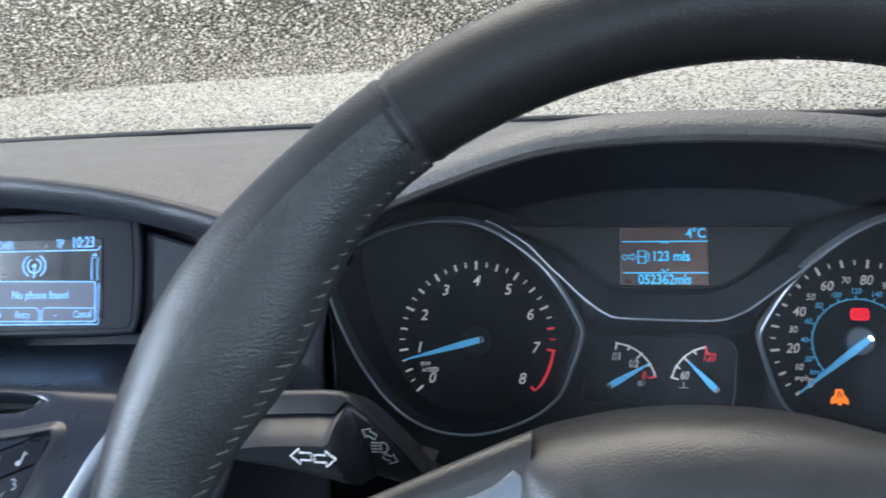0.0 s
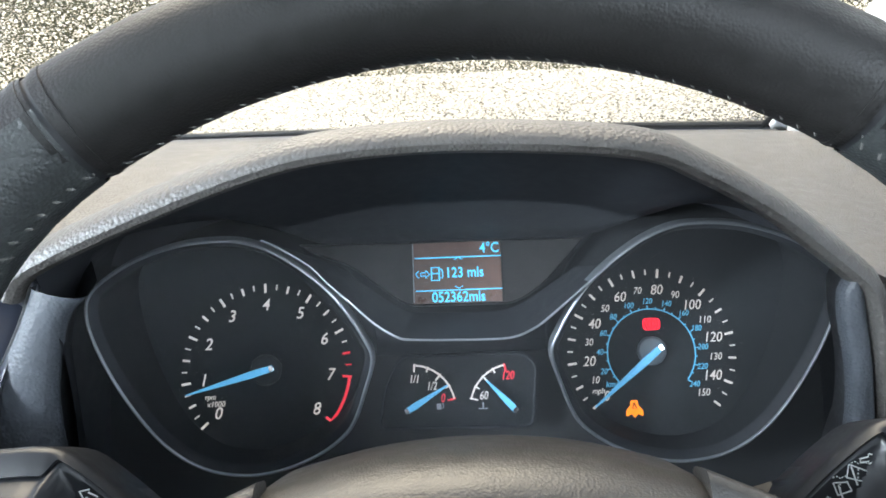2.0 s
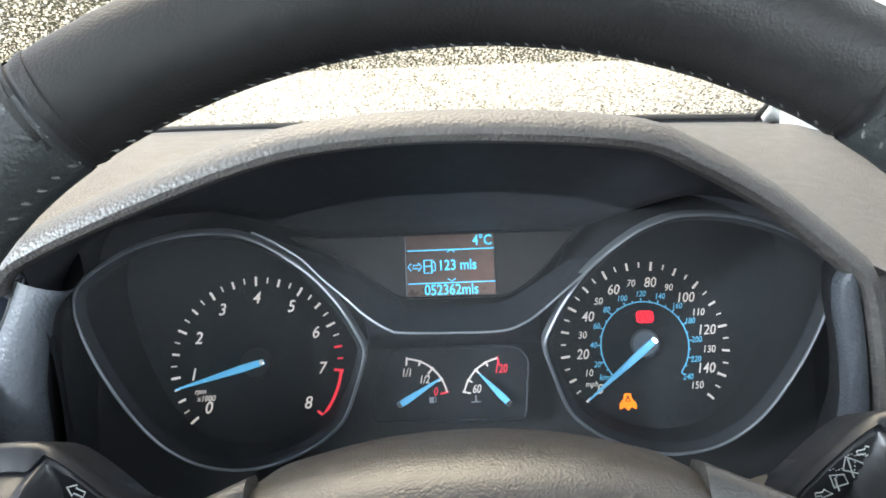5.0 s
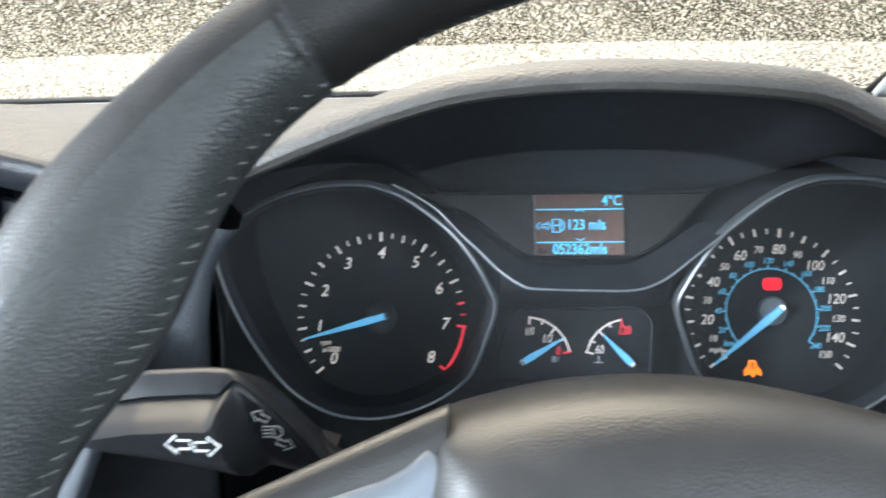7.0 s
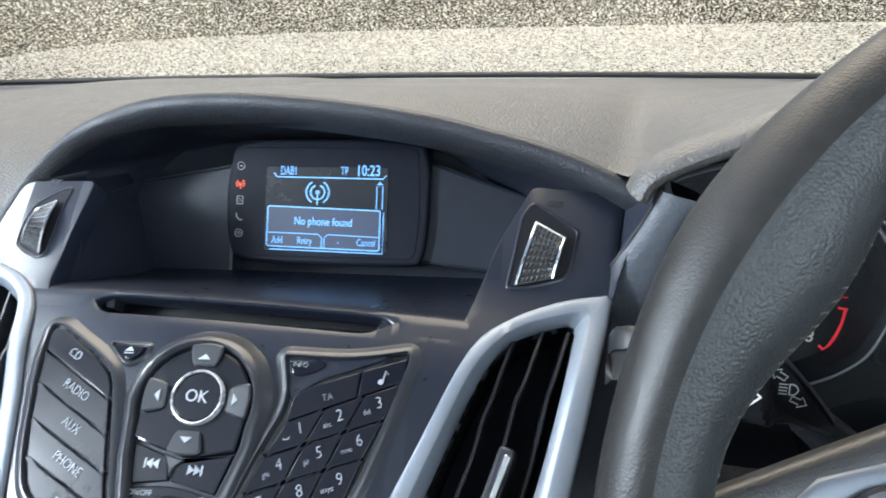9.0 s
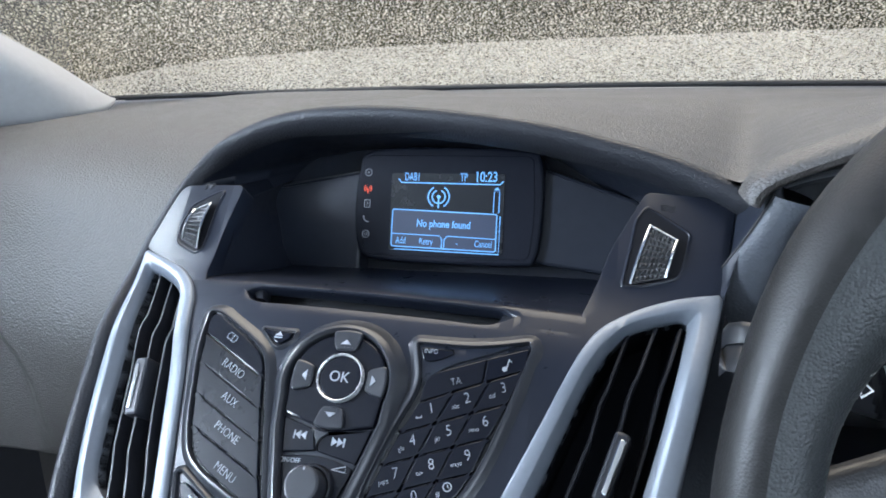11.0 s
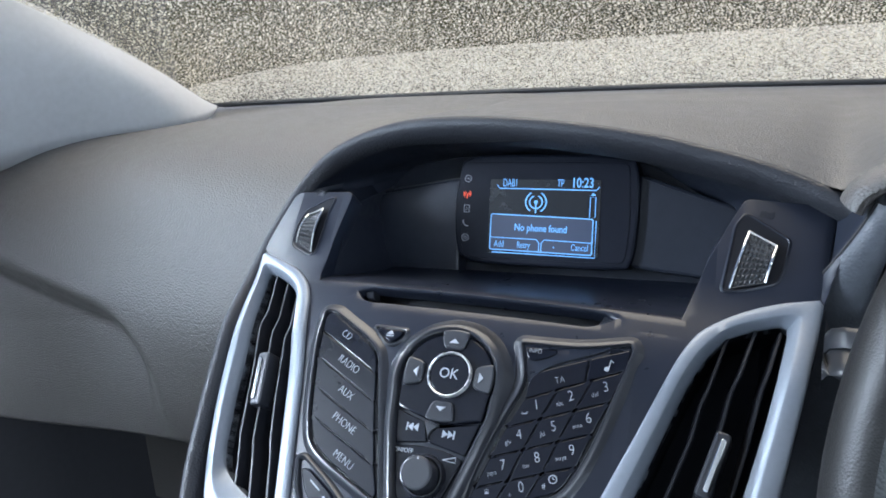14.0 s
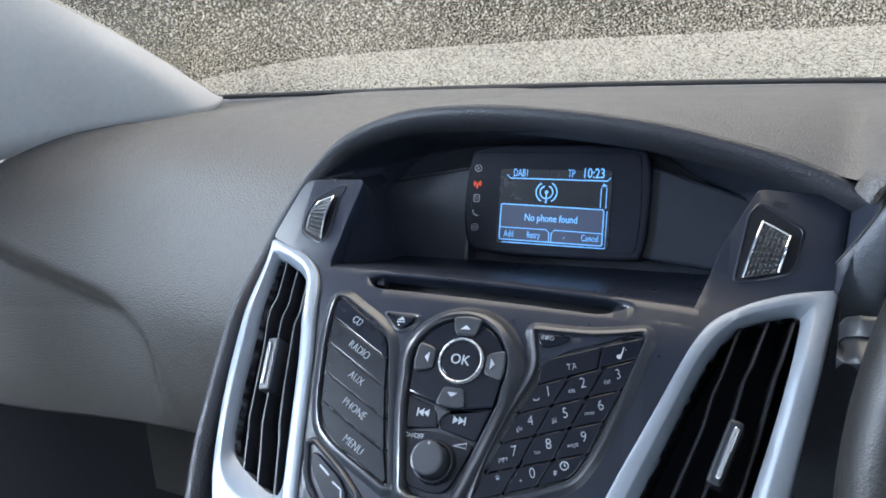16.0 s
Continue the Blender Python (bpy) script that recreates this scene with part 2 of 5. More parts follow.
def part(name, bm, mat, parent, label="", at=None, unit=0.001, sharp=38, kind=""):
    if unit != 1:
        bmesh.ops.scale(bm, vec=(unit, unit, unit), verts=bm.verts)
    bmesh.ops.recalc_face_normals(bm, faces=bm.faces)
    for e in bm.edges:
        if len(e.link_faces) == 2 and e.calc_face_angle(0) > radians(sharp):
            e.smooth = False
    for f in bm.faces:
        f.smooth = len(f.verts) <= 6
    me = bpy.data.meshes.new(name)
    bm.to_mesh(me)
    bm.free()
    me.materials.append(mat)
    ob = new(name, me)
    if parent:
        ob.parent = parent
    if at is not None:
        ob.matrix_basis = at
    return tagged(ob, label, kind=kind)


def smooth(points, steps=6, closed=True):
    """A soft curve through the points."""
    p = [Vector(q) for q in points]
    n, res = len(p), []
    for i in range(n if closed else n - 1):
        a, b, c, d = (p[(i + k) % n] if closed else p[min(max(i + k, 0), n - 1)] for k in (-1, 0, 1, 2))
        for s in range(steps):
            t = s / steps
            res.append(0.5 * (2 * b + (c - a) * t + (2 * a - 5 * b + 4 * c - d) * t * t + (3 * b - a - 3 * c + d) * t ** 3))
    if not closed:
        res.append(p[-1])
    return res


def rounded(points, r, steps=4):
    """A polygon with rounded corners; r may be one radius or one for each corner."""
    p = [Vector(q) for q in points]
    n, res = len(p), []
    for i in range(n):
        a, b, c = p[i - 1], p[i], p[(i + 1) % n]
        rr = r[i] if isinstance(r, (list, tuple)) else r
        d0, d1 = (a - b), (c - b)
        cut = min(rr, d0.length * 0.49, d1.length * 0.49)
        s, e = b + d0.normalized() * cut, b + d1.normalized() * cut
        for k in range(steps + 1):
            t = k / steps
            res.append((1 - t) ** 2 * s + 2 * t * (1 - t) * b + t * t * e)
    return res


def circle(x, y, r, n=32, a0=0.0, a1=360.0):
    m = n if a1 - a0 >= 360 else n + 1
    return [Vector((x + r * math.cos(radians(a0 + (a1 - a0) * i / n)), y + r * math.sin(radians(a0 + (a1 - a0) * i / n)))) for i in range(m)]


def area(o):
    return 0.5 * sum(o[i - 1].x * o[i].y - o[i].x * o[i - 1].y for i in range(len(o)))


def inset(o, d):
    """The outline moved inwards by d."""
    s = 1 if area(o) > 0 else -1
    res, n = [], len(o)
    for i in range(n):
        e0, e1 = o[i] - o[i - 1], o[(i + 1) % n] - o[i]
        n0, n1 = Vector((-e0.y, e0.x)), Vector((-e1.y, e1.x))
        if n0.length:
            n0.normalize()
        if n1.length:
            n1.normalize()
        m = n0 + n1
        if m.length < 1e-6:
            m = n0
        m.normalize()
        res.append(o[i] + s * m * d / max(0.5, m.dot(n0) if n0.length else 1))
    return res


def bands(loops, closed=True, cap_start=False, cap_end=False, bm=None):
    """Joins loops of as many points each, one after the other."""
    bm = bm or bmesh.new()
    rings = [[bm.verts.new(tuple(p)) for p in lp] for lp in loops]
    n = len(rings[0])
    for a, b in zip(rings, rings[1:]):
        for i in range(n if closed else n - 1):
            j = (i + 1) % n
            bm.faces.new((a[i], a[j], b[j], b[i]))
    if cap_start:
        bm.faces.new(rings[0])
    if cap_end:
        bm.faces.new(rings[-1])
    return bm


def at_z(o, z):
    return [(p.x, p.y, z) for p in o]


def slab(o, z0, z1, r=0.6, bm=None, dome=0.0):
    """A plate of that outline with softened front edges."""
    k = [(0, z0), (0, z1 - r), (0.3 * r, z1 - 0.3 * r), (r, z1)]
    loops = [at_z(inset(o, d), z) for d, z in k]
    if dome:
        loops += [at_z(inset(o, r + 0.0 + d), z1 + h) for d, h in ((r * 2, dome * 0.6), (r * 4, dome))]
    return bands(loops, cap_start=True, cap_end=True, bm=bm)


def band_ring(o, profile):
    """A ring along the outline; profile: (inset, height) round its section."""
    return bands([at_z(inset(o, d), z) for d, z in profile])


def tube(path, radius, sides=10, cap=True, bm=None, squash=1.0):
    bm = bm or bmesh.new()
    p = [Vector(q) for q in path]
    loops, ref = [], Vector((0, 0, 1))
    for i, q in enumerate(p):
        d = (p[min(i + 1, len(p) - 1)] - p[max(i - 1, 0)]).normalized()
        if abs(d.dot(ref)) > 0.95:
            ref = Vector((1, 0, 0))
        x = d.cross(ref).normalized()
        y = x.cross(d)
        r = radius[i] if isinstance(radius, (list, tuple)) else radius
        loops.append([q + (x * math.cos(a) + y * math.sin(a) * squash) * r for a in (2 * math.pi * k / sides for k in range(sides))])
    return bands(loops, cap_start=cap, cap_end=cap, bm=bm)


def stroke(path, w, z0, z1, closed=False, bm=None):
    """A flat printed line of width w along a path in the plane."""
    bm = bm or bmesh.new()
    p = [Vector(q) for q in path]
    n = len(p)
    left, right = [], []
    for i in range(n):
        a, c = (p[i - 1], p[(i + 1) % n]) if closed else (p[max(i - 1, 0)], p[min(i + 1, n - 1)])
        d = (c - a).normalized()
        q = Vector((-d.y, d.x)) * w / 2
        left.append(p[i] + q)
        right.append(p[i] - q)
    loops = [at_z(left, z0), at_z(left, z1), at_z(right, z1), at_z(right, z0)]
    if closed:
        loops = [lp + lp[:1] for lp in loops]
    return bands(loops, closed=False, bm=bm)


LETTERS = {}


def lettering(s, size, mat, parent, x, y, z, turn=0.0, slant=0.0, width=1.0, align="CENTER", name="legend", bold=0.0, label=""):
    """Raised lettering, size in millimetres of capital height, in the built-in font."""
    key = (s, round(size, 2), slant, width, align, bold)
    if key not in LETTERS:
        c = bpy.data.curves.new("letters", "FONT")
        c.body, c.size, c.shear, c.align_x, c.align_y = s, size / 0.69 * 0.001, slant, align, "CENTER"
        c.extrude, c.offset, c.resolution_u = 0.00008, bold * 0.001, 3
        o = new("letters", c)
        me = bpy.data.meshes.new_from_object(o.evaluated_get(bpy.context.evaluated_depsgraph_get()))
        bpy.data.objects.remove(o)
        me.transform(Matrix.Diagonal((width, 1, 1, 1)))
        me.name = name
        LETTERS[key] = me
    me = LETTERS[key]
    if me.materials and me.materials[0] != mat:
        me = me.copy()
        me.materials.clear()
    if not me.materials:
        me.materials.append(mat)
    ob = new(name, me)
    ob.parent = parent
    ob.matrix_basis = Matrix.Translation((x * 0.001, y * 0.001, z * 0.001)) @ Matrix.Rotation(radians(turn), 4, "Z")
    return tagged(ob, label)


def world_frame():
    return Matrix.Identity(4)


CAR_X = -0.288          # middle of the car
WHEEL_X = 0.037         # middle of the driver's side

# ---- the ground and what stands outside ----
bm = bmesh.new()
bmesh.ops.create_grid(bm, x_segments=40, y_segments=40, size=400)
for v in bm.verts:
    v.co.z = 0.02 * noise.noise(v.co * 0.05)
tagged(part("ground", bm, ASPHALT, None, unit=1), "pale frosty asphalt of the parking place", "ground", kind="structure")

bm = bmesh.new()
rows = []
for j in range(16):
    row = []
    for i in range(160):
        x = -16 + 32 * i / 159
        h = 2.6 * j / 15
        bulge = 0.5 * math.sin(math.pi * min(1, j / 15)) + 0.35 * noise.noise(Vector((x * 1.3, h * 1.5, 2)))
        row.append((x, 9.0 - bulge, h * (1 + 0.12 * noise.noise(Vector((x * 0.8, 5, 0))))))
    rows.append(row)
bands(rows, closed=False, bm=bm)
bands([rows[-1], [(x, y + 1.6, z - 0.1) for x, y, z in rows[-1]], [(x, 11.0, 0) for x, y, z in rows[-1]]], closed=False, bm=bm)
tagged(part("hedge", bm, HEDGE, None, unit=1), "dark uneven hedge in front of the car", "hedge", kind="stuff")

# bonnet: a low crowned sheet of white paint
rows = []
for j in range(13):
    t = j / 12
    y = 0.90 + 1.05 * t
    z = 0.985 + 0.062 * math.sin(math.pi * 0.5 * min(1, t * 1.35)) - 0.9 * max(0, t - 0.86) ** 1.5
    rows.append([(CAR_X + 1.10 * (1 - 0.05 * t) * s, y - 0.10 * s * s, z - 0.012 * abs(s) ** 4) for s in (k / 12 - 1 for k in range(25))])
low = [[(x, y, z - 0.25) for x, y, z in rows[-1]]]
tagged(part("bonnet", bands(rows + low, closed=False), WHITE_PAINT, None, unit=1), "white frosted car bonnet beyond the wet windscreen", "bonnet", kind="structure")

# ---- the closed body of the car round the camera ----
def glass_base(s):
    """Lower edge of the windscreen; s runs from -1 (passenger) to 1 (driver)."""
    return Vector((CAR_X + 0.60 * s, 0.80 - 0.10 * s * s, 1.022))


def glass_top(s):
    return Vector((CAR_X + 0.64 * s, -0.08 - 0.06 * s * s, 1.405))


rows = []
for j in range(9):
    t = j / 8
    rows.append([tuple(glass_base(s).lerp(glass_top(s), t) + Vector((0, 0.02, 0.015)) * math.sin(math.pi * t)) for s in (k / 16 - 1 for k in range(33))])
glass = part("windscreen", bands(rows, closed=False), WET_GLASS, None, unit=1)
glass.visible_shadow = False
tagged(glass, "windscreen covered all over with fine frozen droplets", "windscreen", kind="structure")


def water_beads(step=0.0025, up=0.52):
    """Small drops set close together over the lower part of the glass."""
    rng = np.random.default_rng(11)
    a, b = np.meshgrid(np.arange(-0.99, 0.99, step / 0.60), np.arange(0.004, up, step / 0.96))
    a = a.ravel() + rng.uniform(-0.45, 0.45, a.size) * step / 0.60
    b = np.clip(b.ravel() + rng.uniform(-0.45, 0.45, b.size) * step / 0.96, 0.003, 1)
    keep = rng.random(a.size) < 0.93
    a, b = a[keep], b[keep]
    bulge = np.sin(np.pi * b)
    p = np.stack([CAR_X + 0.60 * a + 0.04 * a * b, (0.80 - 0.10 * a * a) + (-0.88 + 0.04 * a * a) * b + 0.02 * bulge, 1.022 + 0.383 * b + 0.015 * bulge], 1)
    du = np.stack([np.full(a.size, 0.6), -0.20 * a, np.zeros(a.size)], 1)
    dv = np.stack([0.04 * a, -0.88 + 0.0628 * np.cos(np.pi * b), 0.383 + 0.047 * np.cos(np.pi * b)], 1)
    du /= np.linalg.norm(du, axis=1)[:, None]
    n = np.cross(du, dv)
    n /= np.linalg.norm(n, axis=1)[:, None]
    n[n[:, 2] < 0] *= -1
    dv = np.cross(n, du)
    r = rng.uniform(0.00075, 0.00135, a.size)[:, None]
    tall = rng.uniform(0.65, 1.0, a.size)[:, None]
    rings = []
    for k, (w, h) in enumerate(((1.0, 0.0), (0.78, 0.62))):
        for i in range(6):
            t = 2 * math.pi * (i + 0.5 * k) / 6
            rings.append(p + r * (w * (math.cos(t) * du + math.sin(t) * dv) + (0.3 + h) * tall * n))
    rings.append(p + r * 1.3 * tall * n)
    co = np.stack(rings, 1).reshape(-1, 3)
    one = []
    for i in range(6):
        j = (i + 1) % 6
        one += [(i, j, 6 + i), (j, 6 + j, 6 + i), (6 + i, 6 + j, 12)]
    tri = (np.array(one)[None] + 13 * np.arange(a.size)[:, None, None]).reshape(-1)
    me = bpy.data.meshes.new("water_beads")
    me.vertices.add(len(co))
    me.vertices.foreach_set("co", co.ravel())
    me.loops.add(len(tri))
    me.loops.foreach_set("vertex_index", tri)
    me.polygons.add(len(tri) // 3)
    me.polygons.foreach_set("loop_start", np.arange(0, len(tri), 3))
    me.polygons.foreach_set("use_smooth", np.ones(len(tri) // 3, bool))
    me.update()
    me.materials.append(BEADS)
    ob = new("water_beads", me)
    ob.visible_shadow = False
    return tagged(ob, "fine half-frozen water beads all over the windscreen", "water drops", kind="stuff")


water_beads()
seal = part("glass_seal", tube([glass_base(k / 12 - 1) + Vector((0, -0.004, 0.0)) for k in range(25)], 0.0032, 8), RUBBER, None, unit=1)
for s, n in ((-1, "glass_seal_passenger"), (1, "glass_seal_driver")):
    side = part(n, tube([glass_base(s * 0.995).lerp(glass_top(s * 0.995), k / 12) + Vector((0, 0.02, 0.015)) * math.sin(math.pi * k / 12) - Vector((s * 0.004, 0, 0.002)) for k in range(13)], 0.003, 8), RUBBER, None, unit=1)
    tagged(side, "thin black seal down the side of the windscreen", "seal", kind="structure")
tagged(seal, "thin black rubber seal along the windscreen", "seal", kind="structure")


def wall(name, a, b, z0, z1, mat, label, hole=None, thick=0.03):
    """An upright wall from a to b, with one opening through it."""
    a, b = Vector((*a, 0)), Vector((*b, 0))
    d = (b - a).normalized()
    n = Vector((-d.y, d.x, 0)) * thick
    length = (b - a).length
    cells = []
    if hole:
        h0, h1, g0, g1 = hole
        cells = [(0, h0, z0, z1), (h1, length, z0, z1), (h0, h1, z0, g0), (h0, h1, g1, z1)]
    else:
        cells = [(0, length, z0, z1)]
    bm = bmesh.new()
    for p, q, r, s in cells:
        if q - p < 1e-4 or s - r < 1e-4:
            continue
        c = [a + d * p, a + d * q]
        lo = [c[0], c[1], c[1] + n, c[0] + n]
        bands([[(v.x, v.y, r) for v in lo], [(v.x, v.y, s) for v in lo]], cap_start=True, cap_end=True, bm=bm)
    return tagged(part(name, bm, mat, None, unit=1), label, "wall", kind="structure")


wall("wall_left", (-0.99, -1.6), (-0.99, 0.75), 0.20, 1.42, SHELL, "dark trimmed passenger side of the cabin", (0.35, 1.95, 0.98, 1.36))
wall("wall_right", (0.42, 0.75), (0.42, -1.6), 0.20, 1.42, SHELL, "dark trimmed driver side of the cabin", (0.30, 2.0, 0.98, 1.36))
wall("wall_back", (0.42, -1.6), (-0.99, -1.6), 0.20, 1.42, SHELL, "dark trimmed back of the cabin", (0.25, 1.15, 1.02, 1.34))
wall("wall_front", (-0.99, 0.835), (0.42, 0.835), 0.20, 1.012, SHELL, "dark bulkhead behind the dashboard")
bm = bmesh.new()
bands([[(-0.99, -1.6, z), (0.42, -1.6, z), (0.42, -0.07, z), (-0.99, -0.07, z)] for z in (1.42, 1.45)], cap_start=True, cap_end=True, bm=bm)
tagged(part("ceiling", bm, LINING, None, unit=1), "pale cloth headlining of the cabin", "ceiling", kind="structure")
bm = bmesh.new()
bands([[(-0.99, -1.6, z), (0.42, -1.6, z), (0.42, 0.9, z), (-0.99, 0.9, z)] for z in (0.17, 0.20)], cap_start=True, cap_end=True, bm=bm)
tagged(part("floor", bm, SHELL, None, unit=1), "dark carpeted cabin floor", "floor", kind="structure")


def pillar_trim(side, name):
    """Pale trim that runs up beside the windscreen and sweeps round its lower corner onto the dashboard."""
    foot = smooth([(0.582, 0.692, 1.018), (0.548, 0.640, 1.012), (0.540, 0.585, 1.008), (0.585, 0.510, 1.003), (0.612, 0.420, 0.994), (0.634, 0.330, 0.982), (0.655, 0.200, 0.965), (0.675, 0.0, 0.95), (0.69, -0.2, 0.95)], 6, False)
    rows = []
    for j, f in enumerate(foot):
        t = j / (len(foot) - 1)
        e = glass_base(side).lerp(glass_top(side), t ** 1.15) + Vector((0, 0.02, 0.015)) * math.sin(math.pi * t)
        corner = max(0.0, 1 - t / 0.30) ** 2
        top = Vector((e.x - side * (0.006 + 0.006 * corner), e.y - 0.006 - 0.018 * corner, e.z + 0.006 - 0.004 * corner))
        low = Vector((CAR_X + side * (f.x + (0.045 if side > 0 else 0)), f.y, f.z))
        row = []
        for k in range(13):
            a = k / 12
            p = top.lerp(low, a)
            row.append(p + Vector((-side * 0.012, -0.018, 0.010)) * math.sin(math.pi * a) * min(1, t * 4))
        rows.append(row)
    ob = part(name, bands(rows, closed=False), PILLAR, None, unit=1, sharp=70)
    so = ob.modifiers.new("thickness", "SOLIDIFY")
    so.thickness = 0.005
    return tagged(ob, "pale grey plastic trim of the windscreen pillar", "pillar trim", kind="structure")


pillar_trim(-1, "trim_pillar_passenger")
pillar_trim(1, "trim_pillar_driver")

# ---- dashboard ----
dash = thing("dashboard", world_frame(), "dark grained dashboard pad under the windscreen", "dashboard")
def fall(x):
    """The pad falls away gently towards the door."""
    t = min(1, max(0, (-0.60 - x) / 0.32))
    return 0.026 * t * t * (3 - 2 * t)


# flat top in front of the glass
rows = []
for j in range(15):
    t = j / 14
    row = []
    for k in range(49):
        s = -1.12 + 0.96 * k / 48
        b = glass_base(s)
        y = b.y + 0.01 - (b.y - 0.415) * t
        z = 1.017 + 0.016 * math.sin(math.pi * min(1.0, t * 0.9)) - 0.012 * max(0, t - 0.75) ** 2 * 16
        row.append((b.x, y, z - 0.022 * (max(0, k - 40) / 8) ** 2 - fall(b.x) * min(1, 3 * t)))
    rows.append(row)
part("top_pad", bands(rows, closed=False), GRAIN, dash, unit=1)

# passenger side: rolls over and falls away
profile = smooth([(0.62, 1.030), (0.50, 1.034), (0.425, 1.022), (0.368, 0.994), (0.331, 0.950), (0.311, 0.900), (0.309, 0.840), (0.316, 0.80), (0.327, 0.781), (0.352, 0.772), (0.42, 0.775), (0.56, 0.77), (0.58, 0.66), (0.58, 0.50)], 20, False)
def hollow(x, z):
    """Shallow scoop in the face of the pad above the glove box."""
    p, q, r = -0.600 - 0.08 * (0.87 - z) - x, 0.900 + 0.27 * (-0.620 - x) - z, 0.075
    d = r - math.hypot(max(0, r - p), max(0, r - q))
    d = min(1, max(0, d / 0.036))
    c = min(1, max(0, (z - 0.785) / 0.10))
    return 0.024 * d * d * (3 - 2 * d) * c ** 0.7


rows = []
for k in range(161):
    t = k / 160
    x = -1.0 + 0.59 * t
    dip = max(0.0, t - 0.86) / 0.14
    rows.append([(x, y + hollow(x, z), z - fall(x) - 0.022 * dip ** 2 * (z > 1.0)) for y, z in profile])
part("passenger_pad", bands(rows, closed=False), GRAIN, dash, unit=1)

# lower panel under the wheel
rows = []
for y, z in ((0.31, 0.885), (0.300, 0.86), (0.305, 0.80), (0.34, 0.66), (0.40, 0.50)):
    rows.append([(-0.145 + 0.57 * k / 12, y, z) for k in range(13)])
part("lower_panel", bands(rows, closed=False), GRAIN, dash, unit=1)

# ---- centre hood and fascia ----
KM = facing((-0.2900, 0.2153, 0.9397), 42.2, 5.0)
Y_DIR = KM.to_3x3().transposed() @ Vector((0, 1, 0))


def open_normals(p):
    """Left-hand normals of an open curve in the plane."""
    res = []
    for i in range(len(p)):
        d = p[min(i + 1, len(p) - 1)] - p[max(i - 1, 0)]
        res.append(Vector((-d.y, d.x)).normalized())
    return res


def bow(x, y=0.0):
    """How far the fascia's skin lies in front of its plane: bowed sideways, and falling back above the disc slot."""
    t = min(1.0, max(0.0, (y - 15) / 55))
    return 3.5 - 12.0 * ((x - 2.5) / 150) ** 2 - 10.0 * t * t * (3 - 2 * t)


lip = smooth([(-130, -110), (-136, -80), (-143, -48), (-148.5, 15), (-149, 62), (-141.5, 96), (-131.5, 120), (-116, 140), (-88, 152), (-58, 156), (-10, 155), (55, 147.5), (97, 139), (136.5, 126), (172, 108)], 6, False)
out = open_normals(lip)
loops = []
def lip_back(p):
    """The hood's lip follows the bowed fascia."""
    return bow(p.x, p.y) - 2.5 * min(1, max(0, (-60 - p.x) / 60)) + 8.0 * min(1, max(0, (p.x - 100) / 70))


for q, n, back in ((-13, -15, 42), (-7.0, -17, 4), (-6.2, -10, 0), (-5.4, -5.6, 0), (-4.0, -2.6, 0), (-2.0, -0.7, 0), (0.3, 0.0, 0), (2.8, -0.9, 0), (4.8, -3.6, 0), (6.2, -8, 4)):
    loops.append([Vector((p.x + o.x * q, p.y + o.y * q, n + lip_back(p))) + Y_DIR * back for p, o in zip(lip, out)])
centre_edge = [KM @ (v * 0.001) for v in loops[-2]]
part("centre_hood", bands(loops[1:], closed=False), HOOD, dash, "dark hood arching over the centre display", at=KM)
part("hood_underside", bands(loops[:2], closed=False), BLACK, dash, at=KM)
seam = [Vector((p.x - o.x * 13.6, p.y - o.y * 13.6, -14.4 + lip_back(p))) + Y_DIR * 34 for p, o in zip(lip, out)]
part("hood_seam", tube(seam[26:-6], 0.35, 6), SATIN, dash, at=KM)


def bend(bm, cut=True):
    """Lays a console part on the bowed skin of the fascia."""
    if cut:
        for u in range(-140, 166, 6):
            bmesh.ops.bisect_plane(bm, geom=bm.verts[:] + bm.edges[:] + bm.faces[:], plane_co=(u, 0, 0), plane_no=(1, 0, 0))
        for w in range(18, 74, 8):
            bmesh.ops.bisect_plane(bm, geom=bm.verts[:] + bm.edges[:] + bm.faces[:], plane_co=(0, w, 0), plane_no=(0, 1, 0))
    for v in bm.verts:
        v.co.z += bow(v.co.x, v.co.y)
    return bm


def on_skin(x, y, z, turn=0.0):
    """A place on the skin, turned to lie flat on it."""
    dx = (bow(x + 1, y) - bow(x - 1, y)) / 2
    dy = (bow(x, y + 1) - bow(x, y - 1)) / 2
    n = Vector((-dx, -dy, 1)).normalized()
    u = Vector((1, 0, dx)).normalized()
    return basis(Vector((x, y, z + bow(x, y))) * 0.001, u, n) @ Matrix.Rotation(radians(turn), 4, "Z")


fascia = thing("centre_fascia", KM, "dark satin centre fascia with audio controls", "car fascia")
o = rounded([(-72, -110), (64, -110), (78, -44), (92, -10), (101, 14), (106, 28), (112, 38), (123, 48), (140, 57), (158, 62), (164.5, 113), (123, 113), (109, 82), (98, 43), (94, 39.5), (78, 42.5), (72, 43.5), (67, 40), (59, 36.2), (-59, 40.6), (-64, 42.5), (-69, 48.2), (-75, 49), (-92, 47.5), (-97.5, 56), (-95.6, 82), (-91, 111), (-134, 113), (-140, 95), (-146, 74), (-116, 57), (-106, 48), (-101, 40), (-91, 6), (-84, -28), (-76, -64)],
            [3, 3, 10, 10, 8, 6, 6, 6, 6, 3, 3, 3, 6, 4, 3, 3, 2, 2, 4, 4, 2, 2, 3, 4, 8, 8, 4, 6, 6, 3, 6, 6, 6, 10, 10, 10], 3)
part("panel", bend(slab(o, -16, -3, 0.5)), PANEL, fascia)
